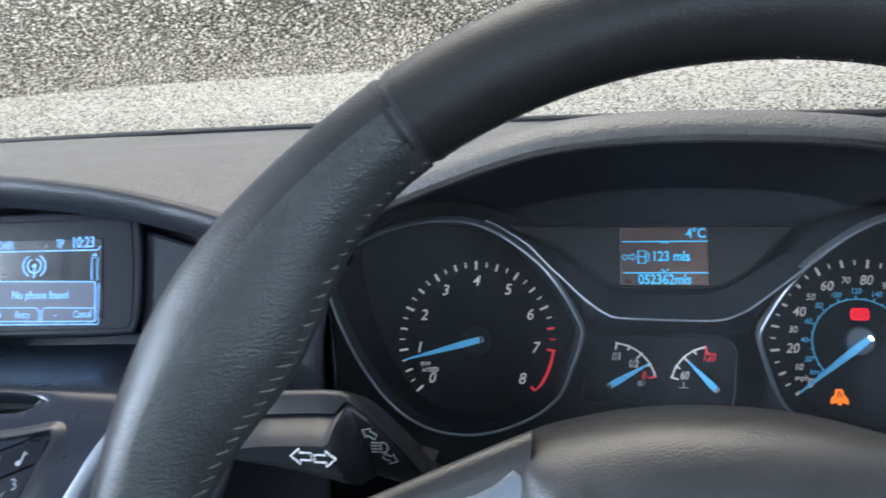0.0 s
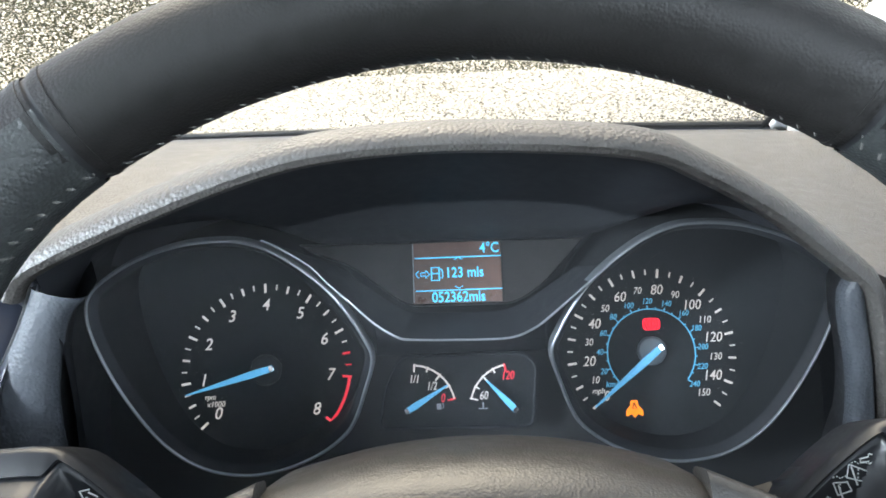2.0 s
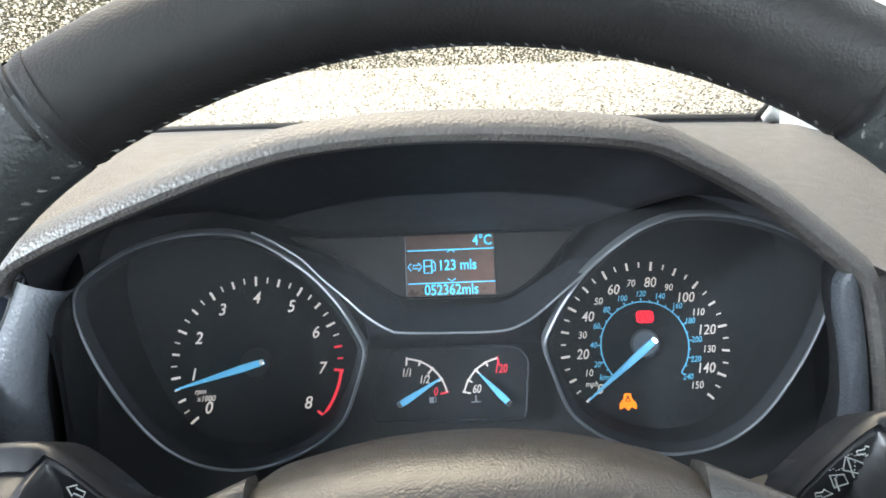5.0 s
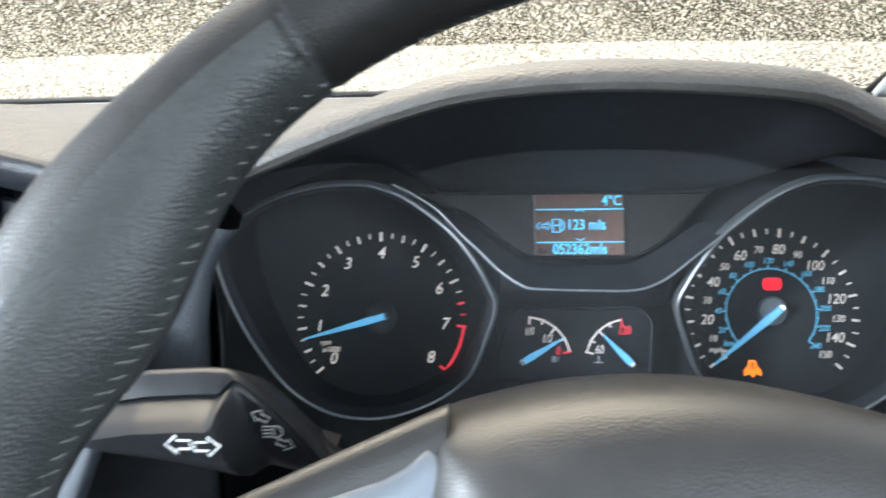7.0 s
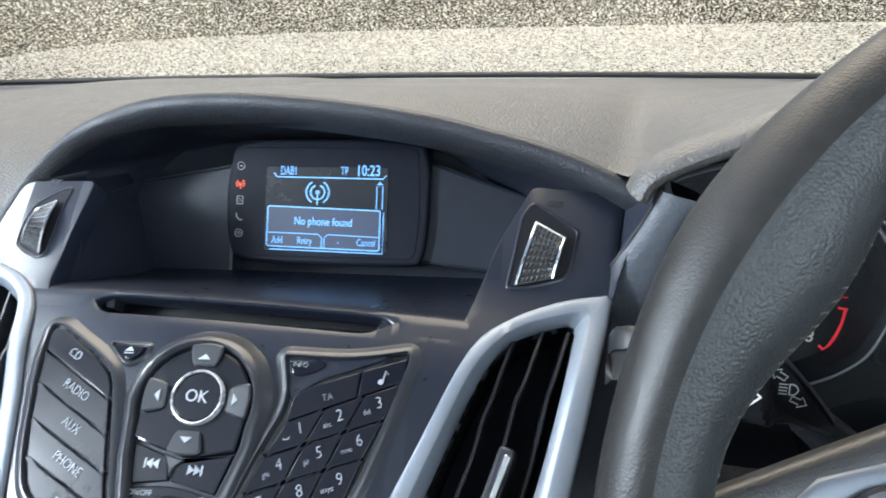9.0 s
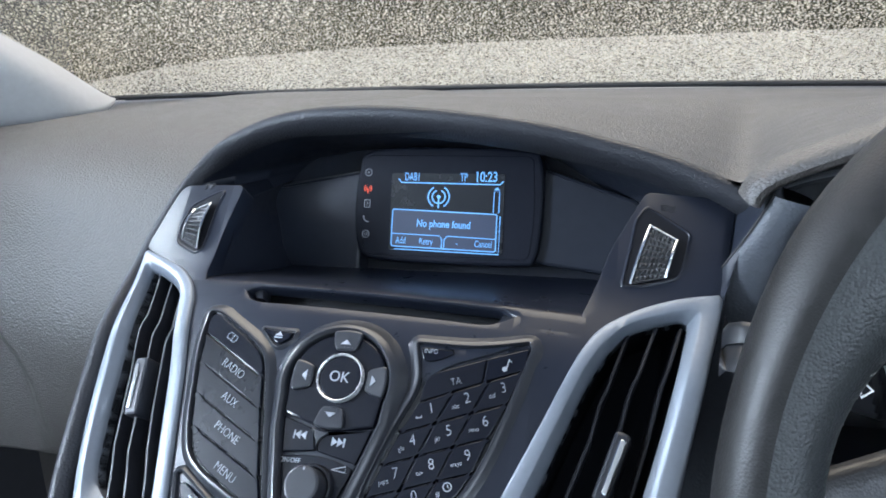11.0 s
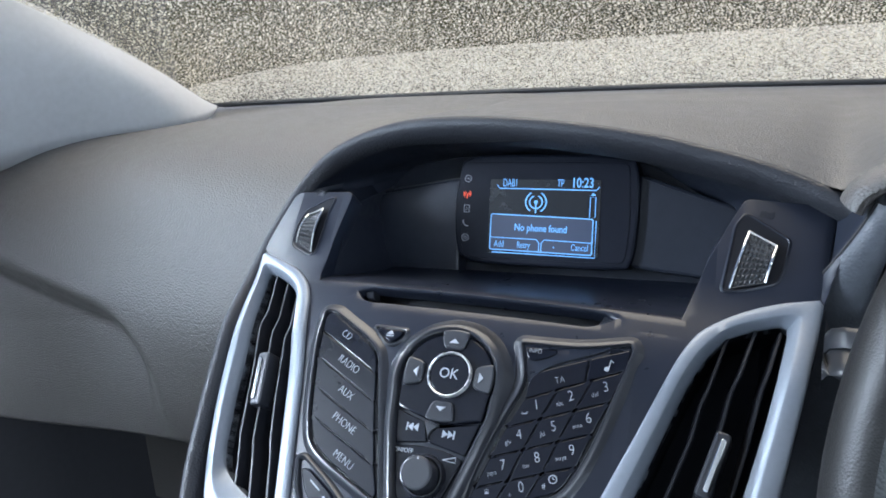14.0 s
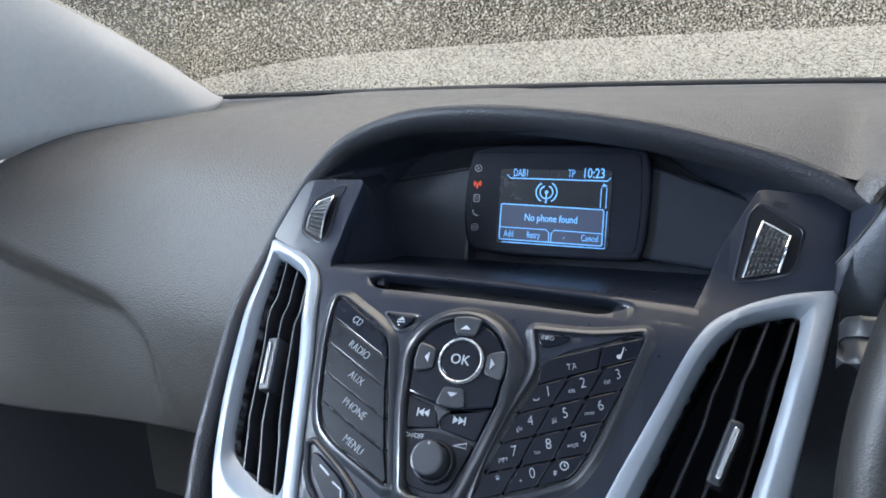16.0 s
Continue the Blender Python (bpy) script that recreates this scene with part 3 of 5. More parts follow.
# dark pocket of the disc slot
part("slot_pocket", bend(slab(rounded([(-76, 38), (-76, 56), (80, 52), (80, 30), (-60, 34)], 1), -44, -22, 0.5)), BLACK, fascia, "black disc slot")

# dark hollow that holds the display
DM = facing((-0.302, 0.352, 0.985), 19.0, 5.0)
TO_K = KM.inverted() @ DM
mouth = rounded([(-97, 44), (-94, 102), (-132, 116), (-84, 145), (40, 147), (100, 134), (152, 118), (110, 82), (97, 42), (0, 42)], [4, 4, 12, 20, 30, 20, 4, 6, 6, 4], 5)
back = rounded([(-84, -44), (-112, 10), (-88, 36), (-46, 42), (40, 43), (66, 38), (112, 10), (104, -14), (96, -44), (0, -44)], [8, 16, 12, 12, 12, 12, 16, 8, 8, 4], 5)
loops = []
for t, k in ((0, 0), (0.33, 0.28), (0.66, 0.62), (1, 1)):
    loops.append([Vector((a.x, a.y, (-9 if a.y > 62 else -18) + bow(a.x, a.y))).lerp((TO_K @ (Vector((b.x, b.y, -16)) * 0.001)) * 1000, k) for a, b in zip(mouth, back)])
part("display_hollow", bands(loops, cap_end=True), HOLLOW, fascia)

# the floor of the hollow rolls over softly into the fascia above the slot
rows = []
for k in range(20):
    row = []
    for i in range(45):
        u = -103 + 204 * i / 44
        v = 47.1 - 0.041 * u
        end = min(1, max(0, (abs(u - 1) - 64) / 8))
        end = end * end * (3 - 2 * end)
        far = (TO_K @ (Vector((u * 1.02, -33, -4)) * 0.001)) * 1000
        if k < 4:
            dv, dn = ((0, -15), (0, -5.0), (0.4, -3.9), (1.4, -3.2))[k]
            flat = (-2.97, -2.92, -2.88, -2.84)[k]
            dn += (flat - dn) * end
            w = v + dv - 7.0 * end * (1 - k / 3)
            row.append(Vector((u, w, bow(u, w) + dn)))
            continue
        t = (k - 3) / 16
        p0 = Vector((u, v + 1.4, bow(u, v + 1.4) - 3.2 + 0.36 * end))
        p1, p2 = p0 + Vector((0.02 * u, 8, -4)), p0.lerp(far, 0.60) + Vector((0.03 * u, -3, -4))
        row.append((1 - t) ** 3 * p0 + 3 * t * (1 - t) ** 2 * p1 + 3 * t * t * (1 - t) * p2 + t ** 3 * far)
    rows.append(row)
part("ledge", bands(rows, closed=False), PANEL, fascia, sharp=60)
for u, s in ((-66.5, 1), (68.5, -1)):
    v = 45.4 - 0.041 * u
    o = [Vector(q) for q in ((u - 1.5 * s, v + 2.4), (u + 5 * s, v + 2.2), (u + 7 * s, v - 3.6), (u + 2.5 * s, v - 3.4))]
    if area(o) < 0:
        o.reverse()
    part("slot_end", bend(slab(o, -16, -7.5, 1.2), False), SATIN, fascia)

# ---- the centre display ----
display = thing("centre_display", DM, "small dark display glowing with pale blue writing", "display")
box = smooth([(-47.5, 25), (-49.5, 6), (-48, -14), (-43, -25), (-30, -28), (10, -28.5), (52, -28), (62, -24), (65, 0), (64, 30), (55, 38), (10, 40), (-40, 38)], 5)
part("bezel", slab(box, -20, 2.0, 1.8), SURROUND, display, "smooth dark surround")
part("glass", slab(rounded([(-42, -25), (-45, 0), (-43.5, 35), (59, 35), (61, 0), (58.5, -24.5)], [5, 20, 5, 5, 20, 5]), 1.5, 2.4, 0.5), SURROUND, display, "dark satin front")
part("side_panel", slab(rounded([(-122, 13), (-47, 26), (-46, -42), (-92, -44)], 3), -30, -2.5, 2.0), HOLLOW, display)
part("side_panel", slab(rounded([(64, 29), (124, 9), (106, -31), (60, -26)], 3), -30, -2.5, 2.0), HOLLOW, display)
part("panel_edge", tube([(-119, 13.2, -2.7), (-85, 19.4, -2.5), (-50, 25.2, -2.7)], 0.4, 6), SATIN, display)
GLOW = Matrix.Translation((0.0075, 0.0015, 0)) @ Matrix.Diagonal((0.92, 0.90, 1, 1)) @ Matrix.Translation((-0.0075, -0.0015, 0))
part("screen", slab(rounded([(-29, -24), (-29, 27), (46, 27), (46, -24)], 1.5), 1.5, 3.0, 0.3), SCREEN_BACK, display, "dark blue lit screen")
Z = 3.05


def screen_line(path, w=0.75, name="line", closed=False, mat=SCREEN_BLUE, z=Z):
    return part(name, stroke(path, w, z - 0.1, z + 0.1, closed), mat, display)


screen_line([(-24, 22.8), (-22, 20.6), (43, 20.0), (45, 22.2)])
lettering("DAB1", 5.4, SCREEN_BLUE, display, -20, 24.2, Z, width=0.55, align="LEFT", name="writing")
lettering("TP", 5.2, SCREEN_BLUE, display, 19.5, 24.2, Z, width=0.55, name="writing")
lettering("10:23", 6.4, SCREEN_BLUE, display, 34.0, 24.6, Z, width=0.72, name="writing", bold=0.12)
for r, a0, a1 in ((7.0, -60, 60), (7.0, 120, 240), (4.3, -250, 70)):
    screen_line(circle(3.5, 11.5, r, 20, a0, a1), 0.9, "aerial_symbol")
screen_line([(3.5, 11.5), (3.5, 4.0)], 0.9, "aerial_symbol")
part("aerial_symbol", slab(circle(3.5, 11.5, 1.3, 12), Z - 0.1, Z + 0.1, 0.02), SCREEN_BLUE, display)
lettering("DAB", 3.2, SCREEN_BLUE, display, 14.5, 3.2, Z - 0.25, width=0.9, name="writing")
screen_line([(39.5, 2), (39.5, 15.5), (43, 15.5), (43, 2)], 0.6, "scroll_bar")
part("scroll_arrow", slab([Vector((39.3, 16.4)), Vector((43.2, 16.4)), Vector((41.2, 18.4))], Z - 0.1, Z + 0.1, 0.02), SCREEN_BLUE, display)
part("dialog", slab(rounded([(-27, -21.5), (-27, 2.8), (42, 1.0), (42, -22.8)], 1.5), Z - 0.1, Z + 0.12, 0.05), SCREEN_FILL, display)
ZD = Z + 0.25
screen_line(rounded([(-27, -21.5), (-27, 2.8), (42, 1.0), (42, -22.8)], 1.5), 0.75, "dialog_frame", True, z=ZD)
screen_line([(44, 0), (44, -24.4), (-25, -23.4)], 0.7, "dialog_shadow", z=ZD)
lettering("No phone found", 4.6, SCREEN_BLUE, display, 7.5, -6.4, ZD, width=0.80, name="writing", bold=0.10, turn=-1)
screen_line([(-27, -13.2), (5, -13.8), (7, -16), (7, -22)], 0.6, z=ZD)
screen_line([(8.6, -22), (8.6, -16), (10.6, -13.9), (42, -14.8)], 0.6, z=ZD)
for s, x in (("Add", -20.5), ("Retry", -3.5), ("-", 17), ("Cancel", 34)):
    lettering(s, 4.3, SCREEN_BLUE, display, x, -18.0 - 0.01 * x, ZD, width=0.66, name="writing")
for ob in display.children:
    if ob.name.split(".")[0] not in ("bezel", "glass", "side_panel", "panel_edge"):
        ob.matrix_basis = GLOW @ ob.matrix_basis
# column of small symbols beside the screen
ICON_X = -41
screen_line(circle(ICON_X, 24.5, 2.1, 16), 0.35, "disc_symbol", True, PRINT_DIM, 2.8)
part("disc_symbol", slab(circle(ICON_X, 24.5, 0.5, 8), 2.6, 2.9, 0.02), PRINT_DIM, display)
for r in (1.2, 2.3):
    for a in (0, 180):
        screen_line(circle(ICON_X, 14.8, r, 8, a - 50, a + 50), 0.36, "radio_symbol", False, ICON_RED, 2.8)
screen_line([(ICON_X, 14.8), (ICON_X, 11.8)], 0.55, "radio_symbol", False, ICON_RED, 2.8)
screen_line(rounded([(ICON_X - 1.7, 3.4), (ICON_X - 1.7, 7.8), (ICON_X + 1.7, 7.8), (ICON_X + 1.7, 3.4)], 0.4), 0.4, "phone_symbol", True, PRINT_DIM, 2.8)
screen_line([(ICON_X - 0.8, 6.8), (ICON_X + 0.6, 5.6), (ICON_X - 0.8, 4.6)], 0.35, "phone_symbol", False, PRINT_DIM, 2.8)
screen_line(smooth([(ICON_X - 1.8, -1.6), (ICON_X - 1.6, -3.6), (ICON_X + 0.2, -5.2), (ICON_X + 1.8, -5.2)], 4, False), 0.6, "handset_symbol", False, PRINT_DIM, 2.8)
screen_line([(ICON_X + 2 * math.cos(a) * (1 + 0.15 * (k % 2)), -12.6 + 2 * math.sin(a) * (1 + 0.15 * (k % 2))) for k, a in enumerate(2 * math.pi * i / 16 for i in range(16))], 0.4, "gear_symbol", True, PRINT_DIM, 2.8)
screen_line(circle(ICON_X, -12.6, 0.8, 10), 0.35, "gear_symbol", True, PRINT_DIM, 2.8)


# ---- audio buttons ----
def key(name, corners, r, legend=(), z0=-6, z1=-1.4, mat=BUTTON, steps=3, label="", ease=0.28):
    """One push button of the fascia with its printed legend; legend: (text, size, dx, dy, turn)."""
    outline = inset(rounded(corners, r, steps), ease)
    if area(outline) < 0:
        outline.reverse()
    ob = part(name, bend(slab(outline, z0, z1, 0.5), False), mat, fascia, label)
    cx = sum(p.x for p in outline) / len(outline)
    cy = sum(p.y for p in outline) / len(outline)
    for s, size, dx, dy, turn in legend:
        word = lettering(s, size, PRINT, ob, 0, 0, 0, width=0.84, bold=-0.11 if size > 2.5 else -0.04)
        word.matrix_basis = on_skin(cx + dx, cy + dy, z1 + 0.16, turn)
    return ob, cx, cy


FRAME = [(-4.6, -3.6), (-3.0, -2.8), (-1.4, -1.5), (-0.1, -0.7), (0.9, -0.6), (1.5, -1.5), (1.6, -5)]
left = [(-80.2, 29), (-78.6, 21.1), (-77.4, 7.3), (-74.9, -7.9), (-71.6, -23.0)]
right = [(-43, 11), (-40.6, 0.8), (-37.7, -13.2), (-34.0, -27.9), (-30.2, -42.6)]
WELL = rounded([(-82.5, 34.5), (-75, 34.5), (-51, 20.8), (-42, 13.5), (-38.4, 3), (-23.2, -57), (-26, -59.5), (-59.5, -44), (-69.5, -36.5), (-74.5, -23), (-80.4, 9)], [4, 5, 8, 6, 6, 2, 3, 8, 8, 10, 10])
part("button_well", bend(slab(inset(WELL, 1.0), -8, -2.9, 0.2)), GLOSS, fascia)
part("button_frame", bend(band_ring(WELL, FRAME), False), SATIN, fascia)
for i, s in enumerate(("CD", "RADIO", "AUX", "PHONE", "MENU")):
    a, b = left[i], right[i]
    if i == 0:
        pts, rad = [a, (-78.5, 32.3), (-75.5, 32), (-52, 18.4), b, right[1], left[1]], [2, 2, 3, 8, 6, 0.8, 0.8]
    elif i == 4:
        pts, rad = [a, b, (-25.9, -55), (-27.4, -57), (-58.5, -41.8), (-66.5, -35.5)], [0.8, 0.8, 1.2, 1.2, 6, 7]
    else:
        pts, rad = [a, b, right[i + 1], left[i + 1]], 0.8
    key("mode_button", pts, rad, [(s, 3.9, 1.2 if i < 4 else -0.5, 0.2 if i else -1.0, -26)], steps=3)
ob, cx, cy = key("small_button", [(-47.5, 25.2), (-31.5, 24.5), (-32.3, 21), (-36.4, 17.9), (-39.2, 18.4)], [1.2, 1.6, 2, 2, 1.5])
part("eject_symbol", bend(slab([Vector((-40.4, 22.0)), Vector((-36.2, 22.0)), Vector((-38.2, 24.0))], -1.5, -1.15, 0.02), False), PRINT, ob)
part("eject_symbol", bend(slab([Vector((-40.4, 20.8)), Vector((-36.2, 20.8)), Vector((-36.2, 21.4)), Vector((-40.4, 21.4))], -1.5, -1.15, 0.02), False), PRINT, ob)
ring = rounded([(-49.5, 26.2), (-29.6, 25.6), (-30.6, 20.2), (-36.0, 16.4), (-40.0, 16.8)], [2, 2, 2, 3, 2], 3)
part("button_frame", bend(band_ring(ring[::-1], [(-1.6, -3.6), (-0.6, -2.4), (0.3, -1.9), (0.9, -2.3), (1.3, -3.4), (1.3, -5)]), False), SATIN, fascia)
ob, cx, cy = key("small_button", [(31.2, 21.6), (34, 22.3), (46.8, 22.1), (47.4, 20.2), (42.9, 17.2), (37.4, 15.2), (34.3, 15.6)], 1.4, [("INFO", 2.2, -2.2, 1.0, 0)])


# keypad: slanting rows of three
def grid(u, v):
    """A place on the keypad; u across 0 to 1, v down 0 to 5 rows."""
    rows_l = [(36, 9.5), (35.2, -2.6), (29.0, -16.5), (23.9, -30.7), (19.3, -44.6), (14.6, -57.5)]
    rows_r = [(79.4, 26.4), (78.7, 16.1), (73.2, 1.1), (67.4, -13.8), (62.6, -28.7), (57.0, -40.5)]
    i = min(int(v), 4)
    f = v - i
    a = Vector(rows_l[i]).lerp(Vector(rows_l[i + 1]), f)
    b = Vector(rows_r[i]).lerp(Vector(rows_r[i + 1]), f)
    return a.lerp(b, u)


WELL = rounded([(28.5, 25.0), (58, 25.2), (79.6, 30.4), (81.8, 26), (73.6, -4.1), (67.6, -22.4), (63.2, -33), (57.5, -42.5), (45.8, -48.2), (32, -54.2), (14, -60), (17.0, -39.4), (25.4, -14), (34, 5.5)], [3, 12, 2, 3, 14, 10, 6, 6, 10, 10, 2, 10, 10, 8])
part("keypad_well", bend(slab(inset(WELL, 1.0), -8, -3.0, 0.2)), GLOSS, fascia)
part("keypad_frame", bend(band_ring(WELL, FRAME), False), SATIN, fascia)
# blank facing round the upper button of the keypad
blank = rounded([(30.2, 23.6), (58, 23.8), (76, 28.2), (61.6, 21.3), (46, 15), (38.6, 9.6), (35.6, 4.6)], [2, 8, 1, 6, 6, 5, 2], 3)
part("keypad_blank", bend(slab(blank[::(1 if area(blank) > 0 else -1)], -6, -2.2, 0.4)), PANEL, fascia)
names = [["TA", None, "\u266a"], ["1", "2", "3"], ["4", "5", "6"], ["7", "8", "9"], ["*", "0", ""]]
small = {"2": "abc", "3": "def", "4": "ghi", "5": "jkl", "6": "mno", "7": "pqrs", "8": "tuv", "9": "wxyz", "0": "+"}
for i in range(5):
    for j in range(3):
        s = names[i][j]
        if s is None:
            continue
        if i == 0:
            u0, u1 = (0, 0.60) if j == 0 else (0.60, 1.0)
        else:
            u0, u1 = j / 3, (j + 1) / 3
        pts = [grid(u0, i), grid(u1, i), grid(u1, i + 1), grid(u0, i + 1)]
        rad = [11, 0.8, 0.8, 0.8] if (i, j) == (0, 0) else ([0.8, 1.6, 0.8, 0.8] if i == 0 else ([0.8, 0.8, 5, 0.8] if (i, j) == (4, 2) else 0.8))
        leg = []
        if s in ("TA",):
            leg = [(s, 3.0, 1, -0.5, 18)]
        elif s.isdigit() or s == "*":
            leg = [(s, 4.6, 1.9, 1.8, 18)]
            if s in small:
                leg.append((small[s], 2.0, -2.4, -2.2, 18))
        ob, cx, cy = key("keypad_button", pts, rad, leg)
        if (i, j) == (0, 2):
            for q in (stroke([(cx + 0.4, cy - 2), (cx + 1.2, cy + 2.6), (cx + 2.4, cy + 1.2)], 0.5, -1.5, -1.15), slab(circle(cx - 0.3, cy - 2.0, 1.1, 10), -1.5, -1.15, 0.05)):
                part("note_symbol", bend(q, False), PRINT, ob)
        if (i, j) == (4, 2):
            part("clock_symbol", bend(stroke(circle(cx + 0.8, cy + 1.6, 1.7, 14), 0.4, -1.5, -1.15, True), False), PRINT, ob)
            part("clock_symbol", bend(stroke([(cx + 0.8, cy + 2.6), (cx + 0.8, cy + 1.6), (cx + 1.6, cy + 1.6)], 0.35, -1.5, -1.15), False), PRINT, ob)
            word = lettering("#", 2.2, PRINT, ob, 0, 0, 0, width=0.84)
            word.matrix_basis = on_skin(cx - 2.6, cy - 1.8, -1.24, 18)
        if (i, j) == (1, 0):
            part("space_symbol", bend(stroke([(cx - 4, cy - 2.2), (cx - 4, cy - 3), (cx - 1.8, cy - 2.5), (cx - 1.8, cy - 1.6)], 0.35, -1.5, -1.15), False), PRINT, ob)

# central pod: arch, cursor pad, skip keys and the volume knob
arch = circle(-3.0, 1.4, 24.6, 30, -16, 196) + [Vector(q) for q in ((-25.0, -20), (-22.6, -31), (-16.2, -57), (-13, -59.5), (4, -59.5), (7.5, -56), (20.2, -14))]
part("pod_rim", bend(band_ring(arch, [(-8.0, -3.6), (-6.0, -2.0), (-4.2, 0.6), (-2.6, 2.2), (-1.2, 2.6), (-0.2, 1.8), (0.5, 0.2), (0.7, -5)]), False), SATIN, fascia, "raised satin arch")
part("pod_floor", bend(slab(inset(arch, 0.8), -8, -3.2, 0.2), False), GLOSS, fascia)
pad = circle(-3.0, 1.4, 23.2, 30, -16, 196) + [Vector(q) for q in ((-25.0, -13.2), (-12.6, -16.8), (-3.5, -19.0), (3.5, -18.9), (18.0, -15.8))]
part("cursor_pad", bend(slab(pad, -4, 0.4, 1.0), False), BUTTON, fascia)
OKX, OKY = -1.2, 3.7
part("ok_ring", bend(band_ring(circle(OKX, OKY, 10.9, 40), [(0, 0), (0, 2.6), (0.4, 3.2), (0.9, 2.8), (0.9, 0)]), False), RING, fascia, "bright chrome ring")
ok = part("ok_button", bend(slab(circle(OKX, OKY, 9.9, 32), 0, 2.4, 0.8), False), BUTTON, fascia)
lettering("OK", 4.8, PRINT, ok, OKX, OKY, 6.1, width=0.95, turn=-2)
for a in (0, 90, 180, 270):
    c, s = math.cos(radians(a)), math.sin(radians(a))
    def turn(p, c=c, s=s):
        return Vector((OKX - 0.6 + p[0] * c - p[1] * s, OKY - 0.2 + p[0] * s + p[1] * c))
    o = inset(rounded([turn(q) for q in ((12.6, -4.4), (14.8, -5.8), (21.6, -7.4), (22.9, 0), (21.6, 7.4), (14.8, 5.8), (12.6, 4.4))], [1.5, 2, 2, 6, 2, 2, 1.5]), 0.2)
    tilt = [at_z(o, 0), [(p.x, p.y, 1.2 + 0.10 * ((p.x - OKX) * c + (p.y - OKY) * s - 12)) for p in o], [(p.x, p.y, 1.6 + 0.10 * ((p.x - OKX) * c + (p.y - OKY) * s - 12)) for p in inset(o, 0.7)]]
    k = part("cursor_key", bend(bands(tilt, cap_start=True, cap_end=True), False), SATIN, fascia)
    part("arrow_symbol", bend(slab([turn(q) for q in ((15.4, -2.5), (17.6, 0), (15.4, 2.5))], 2.0, 2.5, 0.05), False), PRINT, k)
for j, pts in enumerate(([(-25.2, -14.2), (-12, -18.0), (-8.9, -19.4), (-6.6, -28.3), (-22.4, -30.5)], [(-8.6, -19.6), (-1.2, -20.4), (17.4, -16.4), (12.8, -32.2), (-5.8, -28.6)])):
    ob, cx, cy = key("skip_button", pts, 0.8)
    for k in (0, 1):
        d = 1 if j else -1
        x0 = cx + (2.7 * k - 1.6) * d
        part("skip_symbol", bend(slab([Vector((x0 - 1.2 * d, cy - 1.9)), Vector((x0 + 1.4 * d, cy)), Vector((x0 - 1.2 * d, cy + 1.9))][::d], -1.5, -1.15, 0.03), False), PRINT, ob)
    x0 = cx + 2.9 * (1 if j else -1)
    part("skip_symbol", bend(slab([Vector((x0 - 0.35, cy - 1.9)), Vector((x0 + 0.35, cy - 1.9)), Vector((x0 + 0.35, cy + 1.9)), Vector((x0 - 0.35, cy + 1.9))], -1.5, -1.15, 0.03), False), PRINT, ob)
part("skip_web", bend(slab(rounded([(-10.4, -18.4), (-5, -19.6), (-1.4, -20.2), (-5.2, -23.0), (-6.6, -27.4), (-7.6, -24)], 1.0, 3)[::-1], -4, -0.2, 0.5), False), SATIN, fascia)
plate, _, _ = key("knob_plate", [(-22.4, -31.4), (-10.4, -29.7), (0.9, -30.1), (12.0, -33.5), (11.6, -36.6), (4.0, -55.5), (-3.6, -57.7), (-14.6, -55.7), (-17.0, -53.6)], [1, 6, 6, 1.5, 2, 4, 5, 3, 2])
lettering("ON/OFF", 2.1, PRINT, plate, -17.3, -33.3, 1.9, 1, width=0.9)
part("volume_symbol", bend(stroke([(2.6, -35.0), (8.7, -33.1), (9.0, -35.6), (2.6, -35.0)], 0.4, -1.5, -1.15), False), PRINT, plate)
knob = part("volume_knob", slab(circle(-4.8, -43.5, 7.9, 40), 2, 12.4, 1.3), SATIN, fascia, "round satin volume knob")
part("knob_skirt", bands([at_z(circle(-4.5, -43.6, r, 40), z) for r, z in ((10.2, 1.6), (9.9, 3.6), (9.3, 4.6), (8.6, 4.8), (8.2, 3.8), (8.0, 1.8))]), GLOSS, knob)
part("knob_mark", slab(rounded([(-5.4, -37.8), (-4.4, -37.8), (-4.4, -36.4), (-5.4, -36.4)], 0.3), 12.1, 12.6, 0.1), PRINT_DIM, knob)
# lower key beside the modes
low, _, _ = key("small_button", [(-69.3, -48.3), (-65.3, -47.9), (-48.2, -58.6), (-42.5, -67.5), (-53.1, -70), (-65.0, -58.6)], [2, 2, 4, 4, 4, 6])
o = rounded([(-73.6, -43.8), (-69.4, -41.8), (-51.3, -53.2), (-37, -65), (-38, -74), (-54, -76), (-69, -61)], [2, 3, 6, 5, 3, 4, 6])
part("button_frame", bend(band_ring(o[::(1 if area(o) > 0 else -1)], [(-1.8, -3.6), (-0.6, -1.8), (0.4, -1.0), (1.4, -1.4), (2.2, -2.8), (2.2, -5)]), False), SATIN, fascia)
for pts in ([(-62, -53.5), (-55.5, -57.6)], [(-53, -60), (-47.5, -62.8), (-46, -68)]):
    part("legend_bar", bend(stroke(pts, 0.7, -1.5, -1.15), False), PRINT, low)


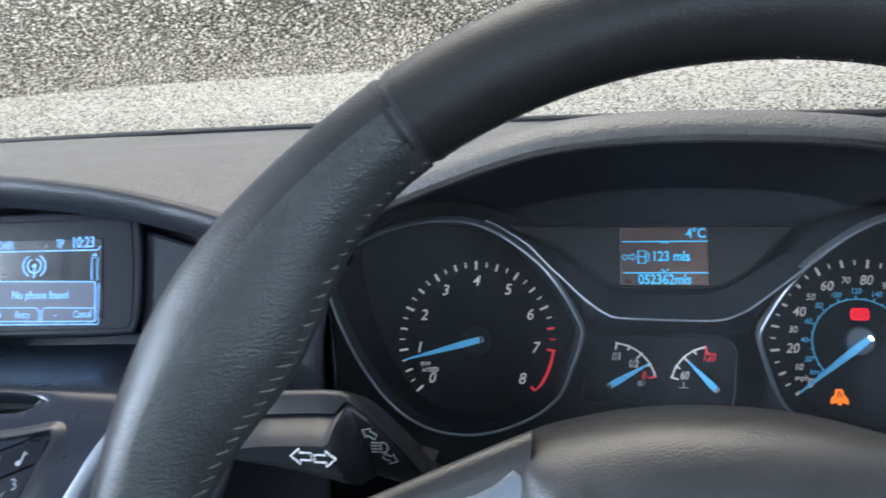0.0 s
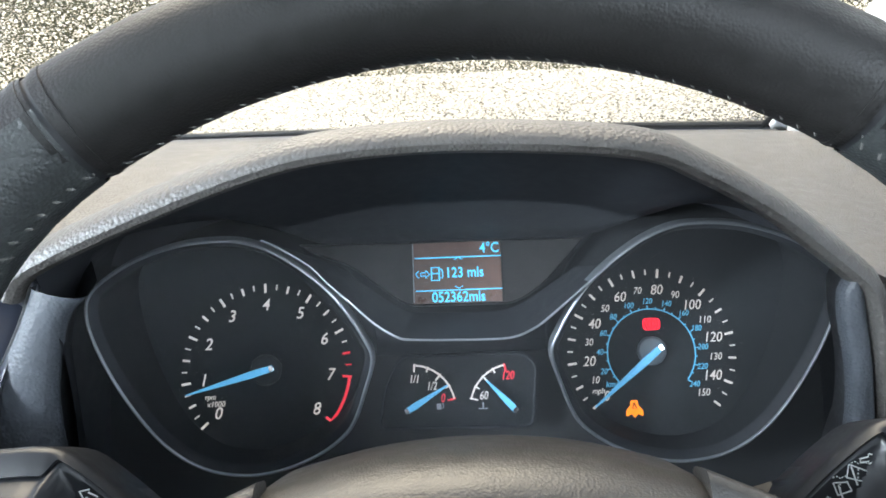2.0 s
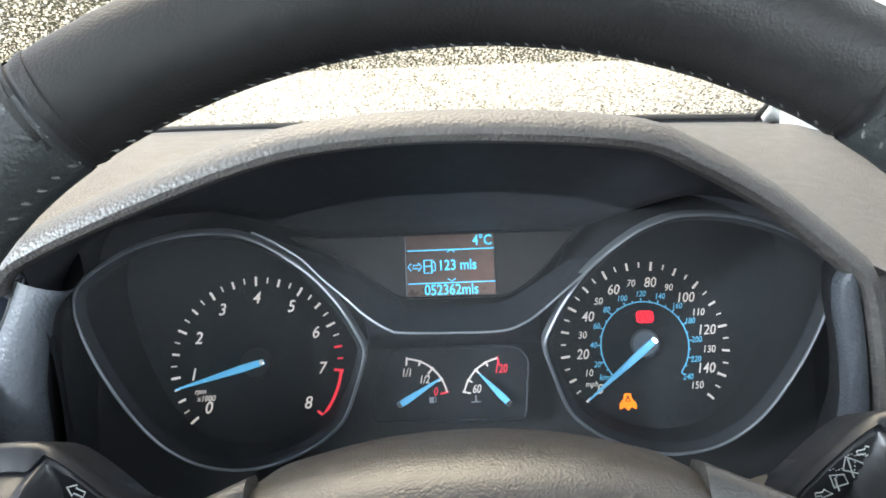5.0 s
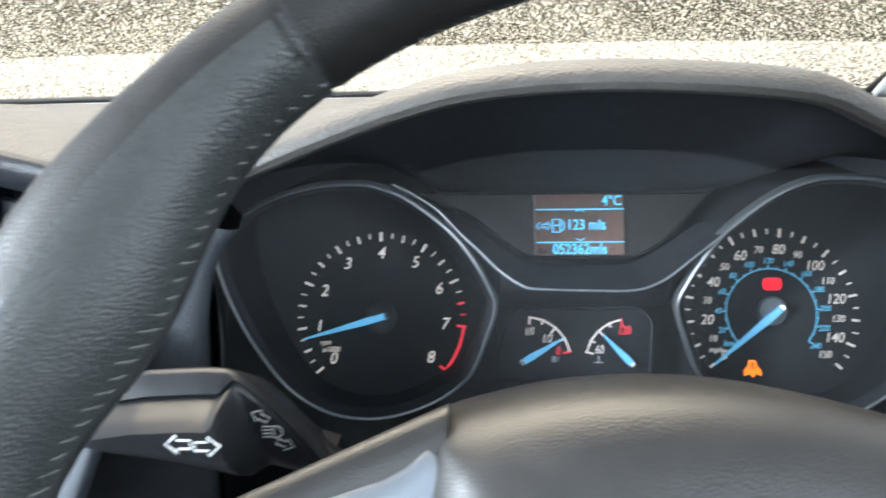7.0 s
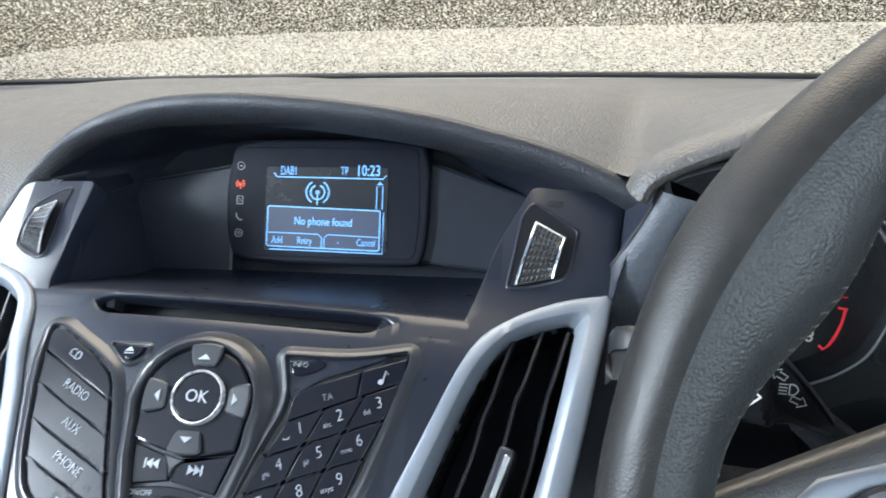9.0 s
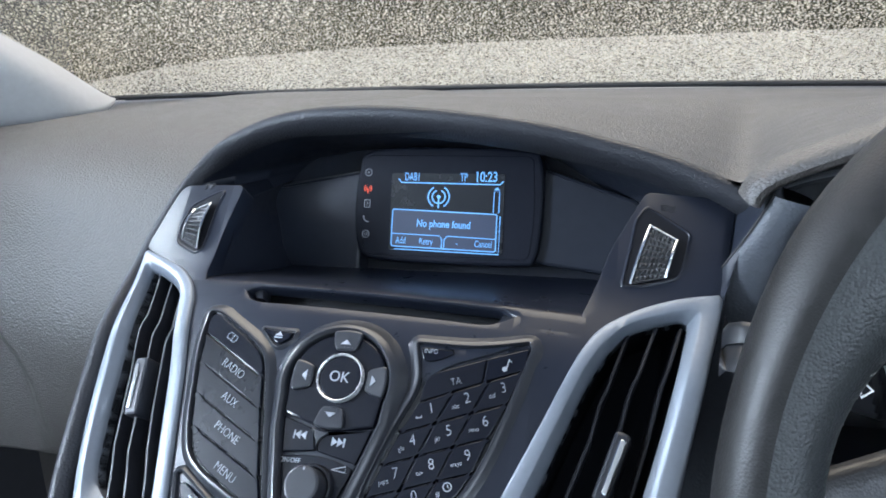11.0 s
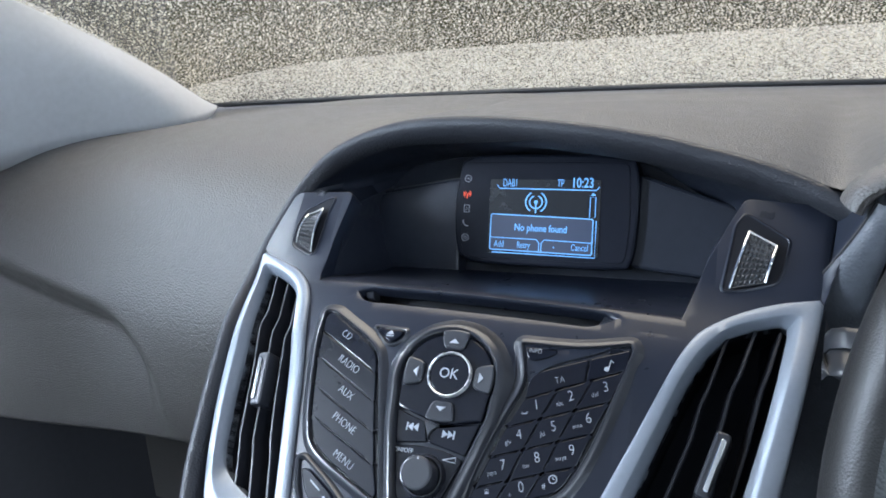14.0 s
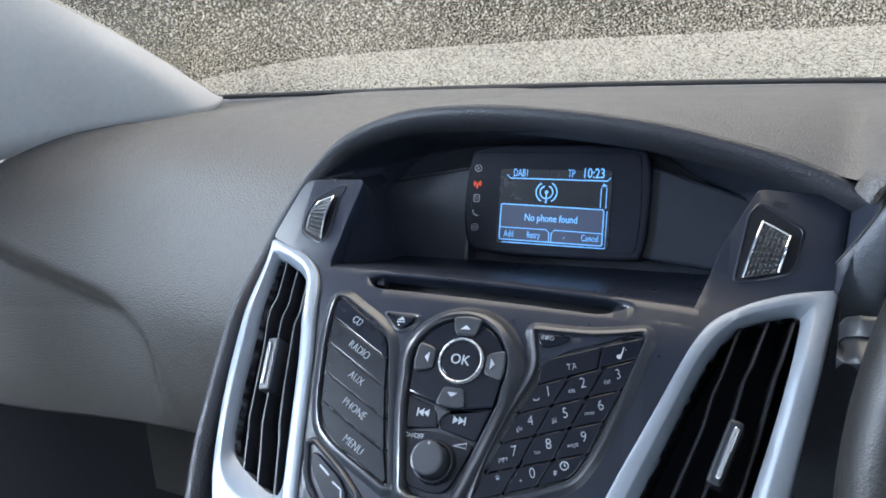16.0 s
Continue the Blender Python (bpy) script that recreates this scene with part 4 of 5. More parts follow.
# ---- air vents ----
def vent(side, outer, inner, slats, slider, label):
    v = thing("air_vent", KM, label, "air vent", "centre air vents")
    def w(bm):
        return bend(bm, False)
    oo = rounded(outer[0], outer[1], 5)
    ii = rounded(inner[0], inner[1], 5)
    n = 120
    def even(o):
        length = [0.0]
        pts = o + [o[0]]
        for a, b in zip(pts, pts[1:]):
            length.append(length[-1] + (b - a).length)
        res, k = [], 0
        for i in range(n):
            d = length[-1] * i / n
            while length[k + 1] < d:
                k += 1
            res.append(pts[k].lerp(pts[k + 1], (d - length[k]) / max(1e-9, length[k + 1] - length[k])))
        return res
    a, b = even(oo), even(ii)
    # line the two outlines up by nearest start
    s = min(range(n), key=lambda k: sum((a[i] - b[(i + k) % n]).length for i in range(0, n, 7)))
    b = [b[(i + s) % n] for i in range(n)]
    def ring(t, z):
        return at_z([p.lerp(q, t) for p, q in zip(a, b)], z)
    part("surround", w(bands([at_z(a, -8), at_z(a, -1.8), ring(0.05, -1.0), ring(0.12, -0.7), ring(0.58, -0.5), ring(0.66, -0.9), ring(0.93, -5.2), at_z(b, -6.4), at_z(b, -14)])), SILVER, v, "pale silver painted surround")
    part("duct", w(bands([at_z(b, -8), at_z(b, -34)], cap_end=True)), RECESS, v)
    for pts in slats:
        p = [Vector(q) for q in pts]
        p = [p[0]] + [v2 for x, y, z in zip(p, p[1:], p[2:]) for v2 in (y.lerp(x, min(0.5, 1.2 / (x - y).length)), y.lerp(z, min(0.5, 1.2 / (z - y).length)))] + [p[-1]]
        p = [x.lerp(y, k / 3) for x, y in zip(p, p[1:]) for k in range(3)] + [p[-1]]
        q = [Vector((-d.y, d.x)) for d in [(p[min(i + 1, len(p) - 1)] - p[max(i - 1, 0)]).normalized() for i in range(len(p))]]
        tilt = 6 * side
        lo = [[(c.x + e.x * k - (1 if z < -14 else 0) * tilt * 0.4, c.y + e.y * k, z) for c, e in zip(p, q)] for k, z in ((-0.9, -26), (-0.9, -7.4), (-0.5, -6.4), (0.5, -6.4), (0.9, -7.4), (0.9, -26))]
        part("slat", w(bands(lo, closed=False)), SLAT, v)
    x, y, ang = slider
    ca, sa = math.cos(radians(ang)), math.sin(radians(ang))
    def tr(o):
        return [Vector((x + p.x * ca - p.y * sa, y + p.x * sa + p.y * ca)) for p in o]
    sl = part("slider", w(slab(tr(rounded([(-4.2, -14.5), (2.4, -14.5), (2.4, 14.5), (-4.2, 14.5)] if side > 0 else [(-2.4, -14.5), (5.2, -14.5), (5.2, 14.5), (-2.4, 14.5)], 2.2)), -14, -1.5, 1.4)), SATIN, v)
    part("chrome_strip", w(slab(tr(rounded([(-1.3, -11.6), (1.3, -11.6), (1.3, 11.6), (-1.3, 11.6)], 1.2)), -2, -0.6, 0.5)), CHROME, sl, "bright chrome strip")
    return v


vent(1, ([(158.5, 63.8), (156.3, 46.7), (150.8, 15.9), (145.2, -13.2), (141.7, -32), (127, -104), (52, -104), (72.3, -42.8), (85.8, -9.7), (95.1, 14.3), (100.8, 28.6), (107, 39.9), (120.5, 50.5), (139, 59.5)],
         [2, 20, 20, 20, 20, 6, 6, 20, 20, 12, 10, 10, 14, 14]),
     ([(143.6, 49.6), (143.4, 44), (140.1, 23.2), (135.5, 0), (127.4, -34.2), (113, -94), (66, -94), (84.3, -42.5), (96.7, -6.6), (104.2, 14.7), (110.2, 27.8), (116.6, 38.1), (125.7, 43.5), (138, 48.6)],
      [3, 3, 10, 10, 10, 6, 6, 10, 10, 8, 8, 6, 6, 6]),
     [[(119, 40), (112.6, 14), (110, 7), (107.1, -8.5), (97.5, -39.5), (80, -92)], [(130.5, 45), (124.8, 22), (122, 15), (118.7, -2.8), (109.4, -37.2), (93, -92)], [(141, 46), (136.6, 26), (134, 17), (129.3, -8.1), (123.2, -34.5), (108, -92)]],
     (117.5, -18.8, -15.5), "silver-framed centre air vent beside the steering wheel")
vent(-1, ([(-144.8, 72.4), (-113.7, 60.7), (-102.5, 51.1), (-96.7, 41.5), (-86.2, 7.8), (-79.4, -27.5), (-72.3, -62.4), (-66, -92), (-112, -92), (-122.7, -72.7), (-130.8, -45), (-136.6, -11.6), (-140.3, 36.4)],
          [2, 14, 10, 10, 20, 20, 12, 4, 14, 14, 20, 20, 20]),
     ([(-137.8, 60), (-124.4, 55.3), (-112.3, 47.5), (-108.1, 41.7), (-96.4, 2.5), (-89.2, -33.1), (-82.5, -65.8), (-83.6, -71.4), (-91.4, -69.9), (-109.3, -61.5), (-119.4, -54.2), (-122.7, -45.8), (-126.9, -18.8), (-129, 6.9), (-134.2, 39)],
      [3, 8, 5, 5, 12, 12, 4, 4, 6, 8, 6, 6, 10, 12, 12]),
     [[(-131, 58), (-124.6, 33), (-125.6, 25), (-120.8, 0.8), (-115.8, -36.1), (-113.6, -43), (-108, -66)], [(-120.4, 53), (-114.3, 29), (-115.2, 20.5), (-108.7, -20.3), (-106.3, -38.0), (-103.6, -45.6), (-97, -70)], [(-109.4, 44), (-104.2, 24), (-105.4, 17.4), (-99.8, -16.4), (-95.4, -36.7), (-92.6, -45), (-86, -71)]],
     (-112.1, -7.3, 7), "silver-framed centre air vent on the passenger side")


def thumbwheel(corners, recess, sign, label):
    """A knurled thumbwheel with bright rims in a dark recess."""
    t = thing("vent_thumbwheel", KM, label, "thumbwheel", "vent thumbwheels")
    a, b, c, d = [Vector(q) for q in corners]      # bottom left, bottom right, top right, top left
    for k in range(3):
        x, y = sign[0], sign[1] + 1.3 * k
        part("flow_symbol", bend(stroke(smooth([(x - 4, y), (x - 2, y + 0.8), (x + 0.5, y - 0.1), (x + 2.6, y + 0.8)], 4, False), 0.4, -3.05, -2.75), False), BLACK, t)
    o = rounded(recess, 2.2)
    if area(o) < 0:
        o.reverse()
    part("recess", bend(slab(o, -14, -2.7, 0.2), False), RECESS, t)
    part("recess_edge", bend(band_ring(o, [(-1.4, -3.2), (-0.8, -2.5), (-0.1, -2.3), (0.4, -2.7), (0.5, -3.4)]), False), PANEL, t)
    def at(u, v):
        return a.lerp(b, u).lerp(d.lerp(c, u), v)
    def high(v):
        return -2.6 + 3.6 * math.sin(math.pi * (0.10 + 0.80 * v))
    bm = bmesh.new()
    nu, nv = 6, 9
    for i in range(nu):
        for j in range(nv):
            u0, u1, v0, v1 = 0.10 + 0.80 * i / nu, 0.10 + 0.80 * (i + 1) / nu, j / nv, (j + 1) / nv
            base = [bm.verts.new((*at(u, v), high(v))) for u, v in ((u0, v0), (u1, v0), (u1, v1), (u0, v1))]
            tip = bm.verts.new((*at((u0 + u1) / 2, (v0 + v1) / 2), high((v0 + v1) / 2) + 1.1))
            for k in range(4):
                bm.faces.new((base[k], base[(k + 1) % 4], tip))
    bmesh.ops.remove_doubles(bm, verts=bm.verts, dist=0.01)
    part("knurled_drum", bend(bm, False), KNURL, t, "dark knurled drum", sharp=12)
    for u in (0.03, 0.97):
        path = [Vector((*at(u, v / 12), high(v / 12) + 0.4)) for v in range(13)]
        part("bright_rim", bend(tube(path, 0.75, 8), False), CHROME, t, "bright chrome rim")
    for v in (0.0, 1.0):
        path = [Vector((*at(u / 6, v), high(v) + 0.3)) for u in range(7)]
        part("end_rim", bend(tube(path, 0.7 if v else 0.5, 8), False), CHROME if v else SATIN, t)
    return t


thumbwheel([(117.9, 64.0), (134.0, 69.1), (138.5, 87.7), (125.5, 94.4)], [(115.0, 63.0), (123.4, 64.4), (138.4, 70.0), (140.6, 75), (143.6, 92.4), (123.9, 104.8), (119.6, 98), (117.6, 82)], (134, 103.5), "dark knurled thumbwheel with bright rims over a vent")
thumbwheel([(-121.2, 77.4), (-108.2, 71.2), (-108.4, 99.4), (-118.6, 95.5)], [(-103.0, 107.4), (-105.0, 98), (-106.2, 72.4), (-109.8, 69.6), (-122.4, 75.3), (-125.3, 78.2), (-125.2, 89.6), (-121.9, 99.1), (-108, 106.3)], (-114, 109.5), "small dark knurled thumbwheel with a bright rim over a vent")

# ---- instrument binnacle ----
binnacle = thing("binnacle", Matrix.Translation((WHEEL_X, 0.295, 0.965)) @ Matrix.Rotation(radians(90), 4, "X"), "dark grained hood over the instruments", "dashboard hood")
# local frame: x along the car's width, y up, z towards the seats
lip = smooth([(-165, 47), (-156, 58), (-116, 75), (-72, 90), (-40, 96), (5, 97.5), (62, 93), (86, 84), (112, 69), (130, 55), (141, 46), (149, 37.5), (154, 20), (157.5, 1), (160.5, -17), (164, -60), (168, -110)], 6, False)
out = open_normals(lip)
loops = []
for q, n in ((-3.6, -6), (-3.4, -1.6), (-2.2, 0.8), (0.2, 1.9), (2.6, 1.0), (4.8, -1.8), (6.6, -6.5), (7.4, -12)):
    loops.append([Vector((p.x + o.x * q, p.y + o.y * q, n)) for p, o in zip(lip, out)])
part("hood_pad", bands(loops, closed=False), GRAIN, binnacle, "soft rolled lip of the hood")
wheel_edge = [binnacle.matrix_world @ (v * 0.001) for v in loops[-2]]
# one soft sheet from both lips to the windscreen
edge = [v for v in centre_edge if v.z > 0.995 and (v.x < -0.3 or v.z > 1.0125)]
edge = [Vector((-0.56, 0.43, 1.006)), Vector((-0.50, 0.40, 1.008)), Vector((-0.455, 0.345, 1.004))] + [v for v in edge if v.x < -0.131] + [Vector((-0.129, 0.303, 1.0105))] + [v for v in wheel_edge if v.x > -0.124 and v.z > 1.006]
for k in range(4):
    edge = [v if not (0 < i < len(edge) - 1 and -0.175 < v.x < -0.085) else (edge[i - 1] + 2 * v + edge[i + 1]) / 4 for i, v in enumerate(edge)]
edge += [Vector(q) for q in ((0.198, 0.2965, 1.0045), (0.208, 0.298, 1.0025), (0.226, 0.301, 0.999), (0.25, 0.307, 0.994), (0.30, 0.322, 0.988), (0.42, 0.35, 0.98))]
rows = []
for k in range(25):
    t = k / 24
    row = []
    for v in edge:
        s = (v.x - CAR_X) / 0.60
        b = Vector((v.x, 0.805 - 0.10 * s * s, 1.0165))
        y = v.y + (b.y - v.y) * t
        e = t ** 0.85
        e = e * e * (3 - 2 * e)
        z = v.z + (1.024 - v.z) * min(1, e * 1.25) + 0.006 * min(1, max(0.1, (1.055 - v.z) / 0.03)) * math.sin(math.pi * min(1, t * 1.2)) - 0.0075 * max(0, t - 0.72) / 0.28
        row.append((v.x, y, z))
    rows.append(row)
part("driver_pad", bands(rows, closed=False), GRAIN, dash, unit=1, sharp=60)
# dark lining from the lip down to the dials
rear = smooth([(-180, -110, -78), (-186, -60, -78), (-186, 0, -78), (-181, 28, -78), (-164, 48, -78), (-134, 57, -78), (-100, 58, -78), (-84, 54, -80), (-70, 41, -98), (-40, 38, -105), (0, 38, -106), (40, 38, -105), (70, 41, -98), (84, 54, -80), (100, 58, -78), (134, 57, -78), (164, 48, -78), (181, 28, -78), (186, 0, -78), (186, -60, -78), (180, -110, -78)], 4, False)
front = smooth([(-158, -110), (-150, -30), (-148, 14), (-151, 42), (-154, 56)], 5, False) + [p for p in lip if -153 < p.x < 145 and p.y > 30] + smooth([(147, 26), (148, 0), (149, -40), (156, -110)], 5, False)


def polar(p):
    return math.atan2(p.x, p.y + 40)


spread = []
for p in front:
    a = polar(p)
    k = 0
    while k < len(rear) - 2 and polar(rear[k + 1]) < a:
        k += 1
    a0, a1 = polar(rear[k]), polar(rear[k + 1])
    spread.append(rear[k].lerp(rear[k + 1], min(1, max(0, (a - a0) / (a1 - a0)))))
rear = spread
loops = []
for k in range(7):
    t = k / 6
    loops.append([Vector((p.x, p.y, -2)).lerp(r, t) + Vector((0, 4 * math.sin(math.pi * t) * max(0, 1 - abs(p.x) / 140), 0)) for p, r in zip(front, rear)])
loops.append([Vector((r.x, r.y + 2, r.z - 45)) for r in rear])
part("hood_lining", bands(loops, closed=False), DULL, binnacle)
# grained cheeks at both sides of the opening, and the dark fairing below
def sheet(edge, section):
    """A skin along an edge line; section: (sideways, out) steps of its profile."""
    side = open_normals(edge)
    return bands([[(p.x + o.x * q, p.y + o.y * q, n) for p, o in zip(edge, side)] for q, n in section], closed=False)


def between(inner, outer, section):
    """A skin between two lines; section: (share of the way across, out) steps of its profile."""
    n = min(len(inner), len(outer))
    return bands([[(a.x + (b.x - a.x) * k, a.y + (b.y - a.y) * k, z) for a, b in zip(inner[:n], outer[:n])] for k, z in section], closed=False)


CHEEK = ((0.0, -6), (0.02, -3), (0.07, -1.0), (0.16, 0.2), (0.35, 1.0), (0.6, 0.8), (0.84, -0.4), (0.94, -1.6), (0.98, -3), (1.0, -8))
inner = smooth([(-137.5, 46.5), (-146, 38), (-151, 24), (-154.5, 9), (-155.6, -6), (-156, -30), (-160, -110)], 5, False)
outer = smooth([(-157, 51), (-163, 38.5), (-173, 21.5), (-184.5, 5), (-196, -11), (-208, -28), (-250, -95)], 5, False)
part("cheek", between(inner, outer, CHEEK), FINE_GRAIN, binnacle, "grained side cheek")
part("cheek_return", bands([[(p.x, p.y, -5) for p in inner], [(p.x - 5, p.y, -24) for p in inner], [(p.x - 32, p.y, -76) for p in inner]], closed=False), BLACK, binnacle)
near = smooth([(163.5, 111), (161.5, 92), (159.2, 70), (156.5, 46), (151, 16), (145.5, -13), (131, -85)], 5, False)
near = [KM @ (Vector((p.x, p.y, bow(p.x, p.y) - 5)) * 0.001) for p in near]
far = [binnacle.matrix_world @ (Vector((p.x, p.y, -2.5)) * 0.001) for p in outer]
swell = Vector((0.003, -0.002, 0.003))
part("console_side", bands([[a.lerp(b, k / 8) + swell * math.sin(math.pi * k / 8) for a, b in zip(near, far)] for k in range(9)], closed=False), HOLLOW, dash, "smooth dark side of the console", unit=1)
part("cheek_joint", tube([(p.x + 0.2, p.y, -3.0) for p in outer], 0.9, 6), BLACK, binnacle)
inner = smooth([(141.0, 43.5), (138.4, 37.5), (139.6, 25.5), (142.2, 15), (144.3, 4), (145.4, -7), (145.2, -19), (143, -29), (141.5, -42), (143, -110)], 5, False)
outer = smooth([(144.0, 43.5), (146.6, 38), (148.8, 28), (151.2, 17), (153.2, 6), (155.0, -6), (157, -19), (158.6, -29), (160, -42), (165, -110)], 5, False)
part("cheek", between(inner, outer, CHEEK), FINE_GRAIN, binnacle, "grained side cheek")
part("cheek_return", bands([[(p.x, p.y, -5) for p in inner], [(p.x + 5, p.y, -24) for p in inner], [(p.x + 36, p.y - 10, -76) for p in inner]], closed=False), BLACK, binnacle)
part("cheek_joint", tube([(p.x + 0.2, p.y, -4.5) for p in outer], 1.0, 6), BLACK, binnacle)
edge = smooth([(155, 38), (160.5, 20), (164, 1), (167, -17), (170.5, -60), (175, -110)], 5, False)
part("side_pad", sheet(edge, ((-1.5, -5), (0.6, -8), (4, -9.5), (10, -10), (24, -13), (44, -20), (80, -40))), GRAIN, binnacle, "soft pad beside the hood")
rows = []
for y, z in ((-92, -100), (-92, -70), (-92, -40), (-96, -10), (-110, 0), (-170, 4)):
    rows.append([(x, y - 6 * (x / 150) ** 2, z) for x in range(-200, 201, 20)])
part("fairing", bands(rows, closed=False), SATIN, binnacle)

# ---- instrument cluster ----
CM = facing((WHEEL_X, 0.400, 0.9333), 22.9)
BM = facing((WHEEL_X, 0.365, 0.965), 0.0)
C_IN = BM.inverted() @ CM
cluster = thing("instrument_cluster", BM, "dark instrument cluster with two chrome-ringed dials", "instrument cluster")
half = [(42, -10), (45.5, 1), (52.5, 14), (62, 26.5), (74, 37), (85.5, 44.5), (98, 49), (110, 49.8), (123, 48.9), (136.5, 45.8), (150, 40.6), (163, 33), (170, 26.6), (172.8, 19), (172.4, 8), (168, -8), (160, -27), (149, -45.5), (137.5, -57.5), (124.5, -65), (110, -68), (97, -67.5), (83, -63.8), (68.5, -56.8), (57.5, -48), (52, -40), (47, -27)]


def on_dial(p, z=0.0):
    """From the slanting dial plane to the cluster's upright frame, in millimetres."""
    return (C_IN @ (Vector((p[0], p[1], z)) * 0.001)) * 1000


part("back_plate", bands([[on_dial((x, y), -6) for x, y in ((-205, -95), (205, -95), (205, 62), (-205, 62))], [on_dial((x, y), -12) for x, y in ((-205, -95), (205, -95), (205, 62), (-205, 62))]], cap_start=True, cap_end=True), BLACK, cluster)


def dial(side, name, label):
    o = smooth([(side * x, y) for x, y in half], 4)
    if area(o) < 0:
        o.reverse()
    floor_loop = []
    for p in inset(o, 3):
        # foot of the barrel on the dial plane
        d = C_IN.to_3x3() @ Vector((0, 0, 1))
        c = C_IN.translation * 1000
        z = (d.dot(c) - d.x * p.x - d.y * p.y) / d.z
        floor_loop.append(Vector((p.x, p.y, z + 0.5)))
    face = part(name, bands([floor_loop, [q - Vector((0, 0, 3)) for q in floor_loop]], cap_start=True), DIAL, cluster, label)
    part("barrel", bands([[Vector((p.x, p.y, -4.5)) for p in inset(o, 3.6)], floor_loop], closed=True), BARREL, face)
    part("ring_bevel", band_ring(o, [(0.7, -0.4), (1.6, -1.2), (3.0, -3.0), (3.7, -5.0)]), DULL, face)
    part("chrome_ring", band_ring(o, [(-1.1, -6), (-1.0, -0.8), (-0.7, 0.0), (-0.3, 0.4), (0.2, 0.5), (0.6, 0.2), (0.8, -0.6)]), BEZEL, face, "thin bright chrome ring")
    return face


tach = dial(-1, "tachometer", "black tachometer dial with white figures")
speedo = dial(1, "speedometer", "black speedometer dial with white and blue figures")
# everything printed on the dials lies in the slanting plane
DIAL_AT = C_IN


def mark(name, bm, mat, parent, label=""):
    return part(name, bm, mat, parent, label, at=DIAL_AT)


def figure(s, size, mat, parent, x, y, z=0.9, slant=0.22, width=0.92, bold=0.05, turn=0):
    ob = lettering(s, size, mat, parent, 0, 0, 0, slant=slant, width=width, name="figure", bold=bold)
    ob.matrix_basis = DIAL_AT @ Matrix.Translation((x * 0.001, y * 0.001, z * 0.001)) @ Matrix.Rotation(radians(turn), 4, "Z")
    return ob


def tick(cx, cy, ang, r0, r1, w, mat, parent):
    c, s = math.cos(radians(ang)), math.sin(radians(ang))
    return mark("tick", stroke([(cx + r0 * c, cy + r0 * s), (cx + r1 * c, cy + r1 * s)], w, 0.6, 0.9), mat, parent)


TX, TY = -101.7, 3.9
for i in range(0, 33):
    v = i / 4
    ang = 221 - v * 32.55
    red = v > 6.4
    if i % 4 == 0:
        tick(TX, TY, ang, 39.9, 44.8, 1.2, LIT_RED if red else LIT_WHITE, tach)
    elif v <= 7:
        tick(TX, TY, ang, 40.4 if i % 2 == 0 else 41.4, 44.4, 1.1 if i % 2 == 0 else 0.7, LIT_RED if red else LIT_WHITE, tach)
mark("red_zone", stroke(circle(TX, TY, 43.6, 24, 221 - 8 * 32.55, 221 - 7 * 32.55), 1.4, 0.6, 0.95), LIT_RED, tach, "red arc")
for i in range(9):
    ang = radians(221 - i * 32.55)
    figure(str(i), 6.0, LIT_WHITE, tach, TX + 33.4 * math.cos(ang), TY + 33.4 * math.sin(ang))
figure("rpm", 2.6, LIT_WHITE, tach, -131, -9.5, bold=0.03)
figure("x1000", 2.8, LIT_WHITE, tach, -128, -13.2, bold=0.03)
mark("hub", slab(circle(TX, 3.5, 8, 32), 0, 4, 1.0), BLACK, tach)


def needle(parent, cx, cy, tip, tail, w, z=7.0):
    """A tapered blue pointer over its pivot."""
    a, b = Vector(tip), Vector(tail)
    d = (a - b).normalized()
    q = Vector((-d.y, d.x))
    m = b.lerp(a, 0.25)
    o = rounded([b + q * w * 0.42, b - q * w * 0.42, m - q * w * 0.5, a - q * 0.35, a + q * 0.35, m + q * w * 0.5], 0.6, 2)
    if area(o) < 0:
        o.reverse()
    ob = mark("needle", slab(o, z - 1.2, z, 0.4), NEEDLE, parent, "blue lit needle")
    part("needle_tail", slab(rounded([b + q * w * 0.4, b - q * w * 0.4, b + d * 2.2 - q * w * 0.42, b + d * 2.2 + q * w * 0.42], 0.6, 2)[::(1 if area([b + q, b - q, b + d]) > 0 else -1)], z - 1.0, z + 0.25, 0.2), CHROME, ob)
    return ob


needle(tach, TX, 3.5, (-142, -8), (-97, 4.5), 3.7)
SXC, SYC = 98, 5.4
for i in range(31):
    v = i * 5
    ang = 221 - v * 1.742
    if v % 20 == 0:
        tick(SXC, SYC, ang, 39.0, 43.6, 1.2, LIT_WHITE, speedo)
    elif v % 10 == 0:
        tick(SXC, SYC, ang, 39.4, 43.4, 1.1, LIT_WHITE, speedo)
    else:
        tick(SXC, SYC, ang, 40.4, 43.2, 0.7, LIT_WHITE, speedo)
for v in range(0, 151, 10):
    ang = radians(221 - v * 1.742)
    big = v % 20 == 0
    figure(str(v), 5.0 if big else 3.5, LIT_WHITE, speedo, SXC + 32.6 * math.cos(ang), SYC + 32.6 * math.sin(ang), bold=0.04 if big else 0.02, width=0.88)
mark("kmh_arc", stroke(circle(SXC, SYC, 22.6, 48, 221 - 149 * 1.742, 221), 0.6, 0.6, 0.85), LIT_BLUE, speedo, "thin blue arc")
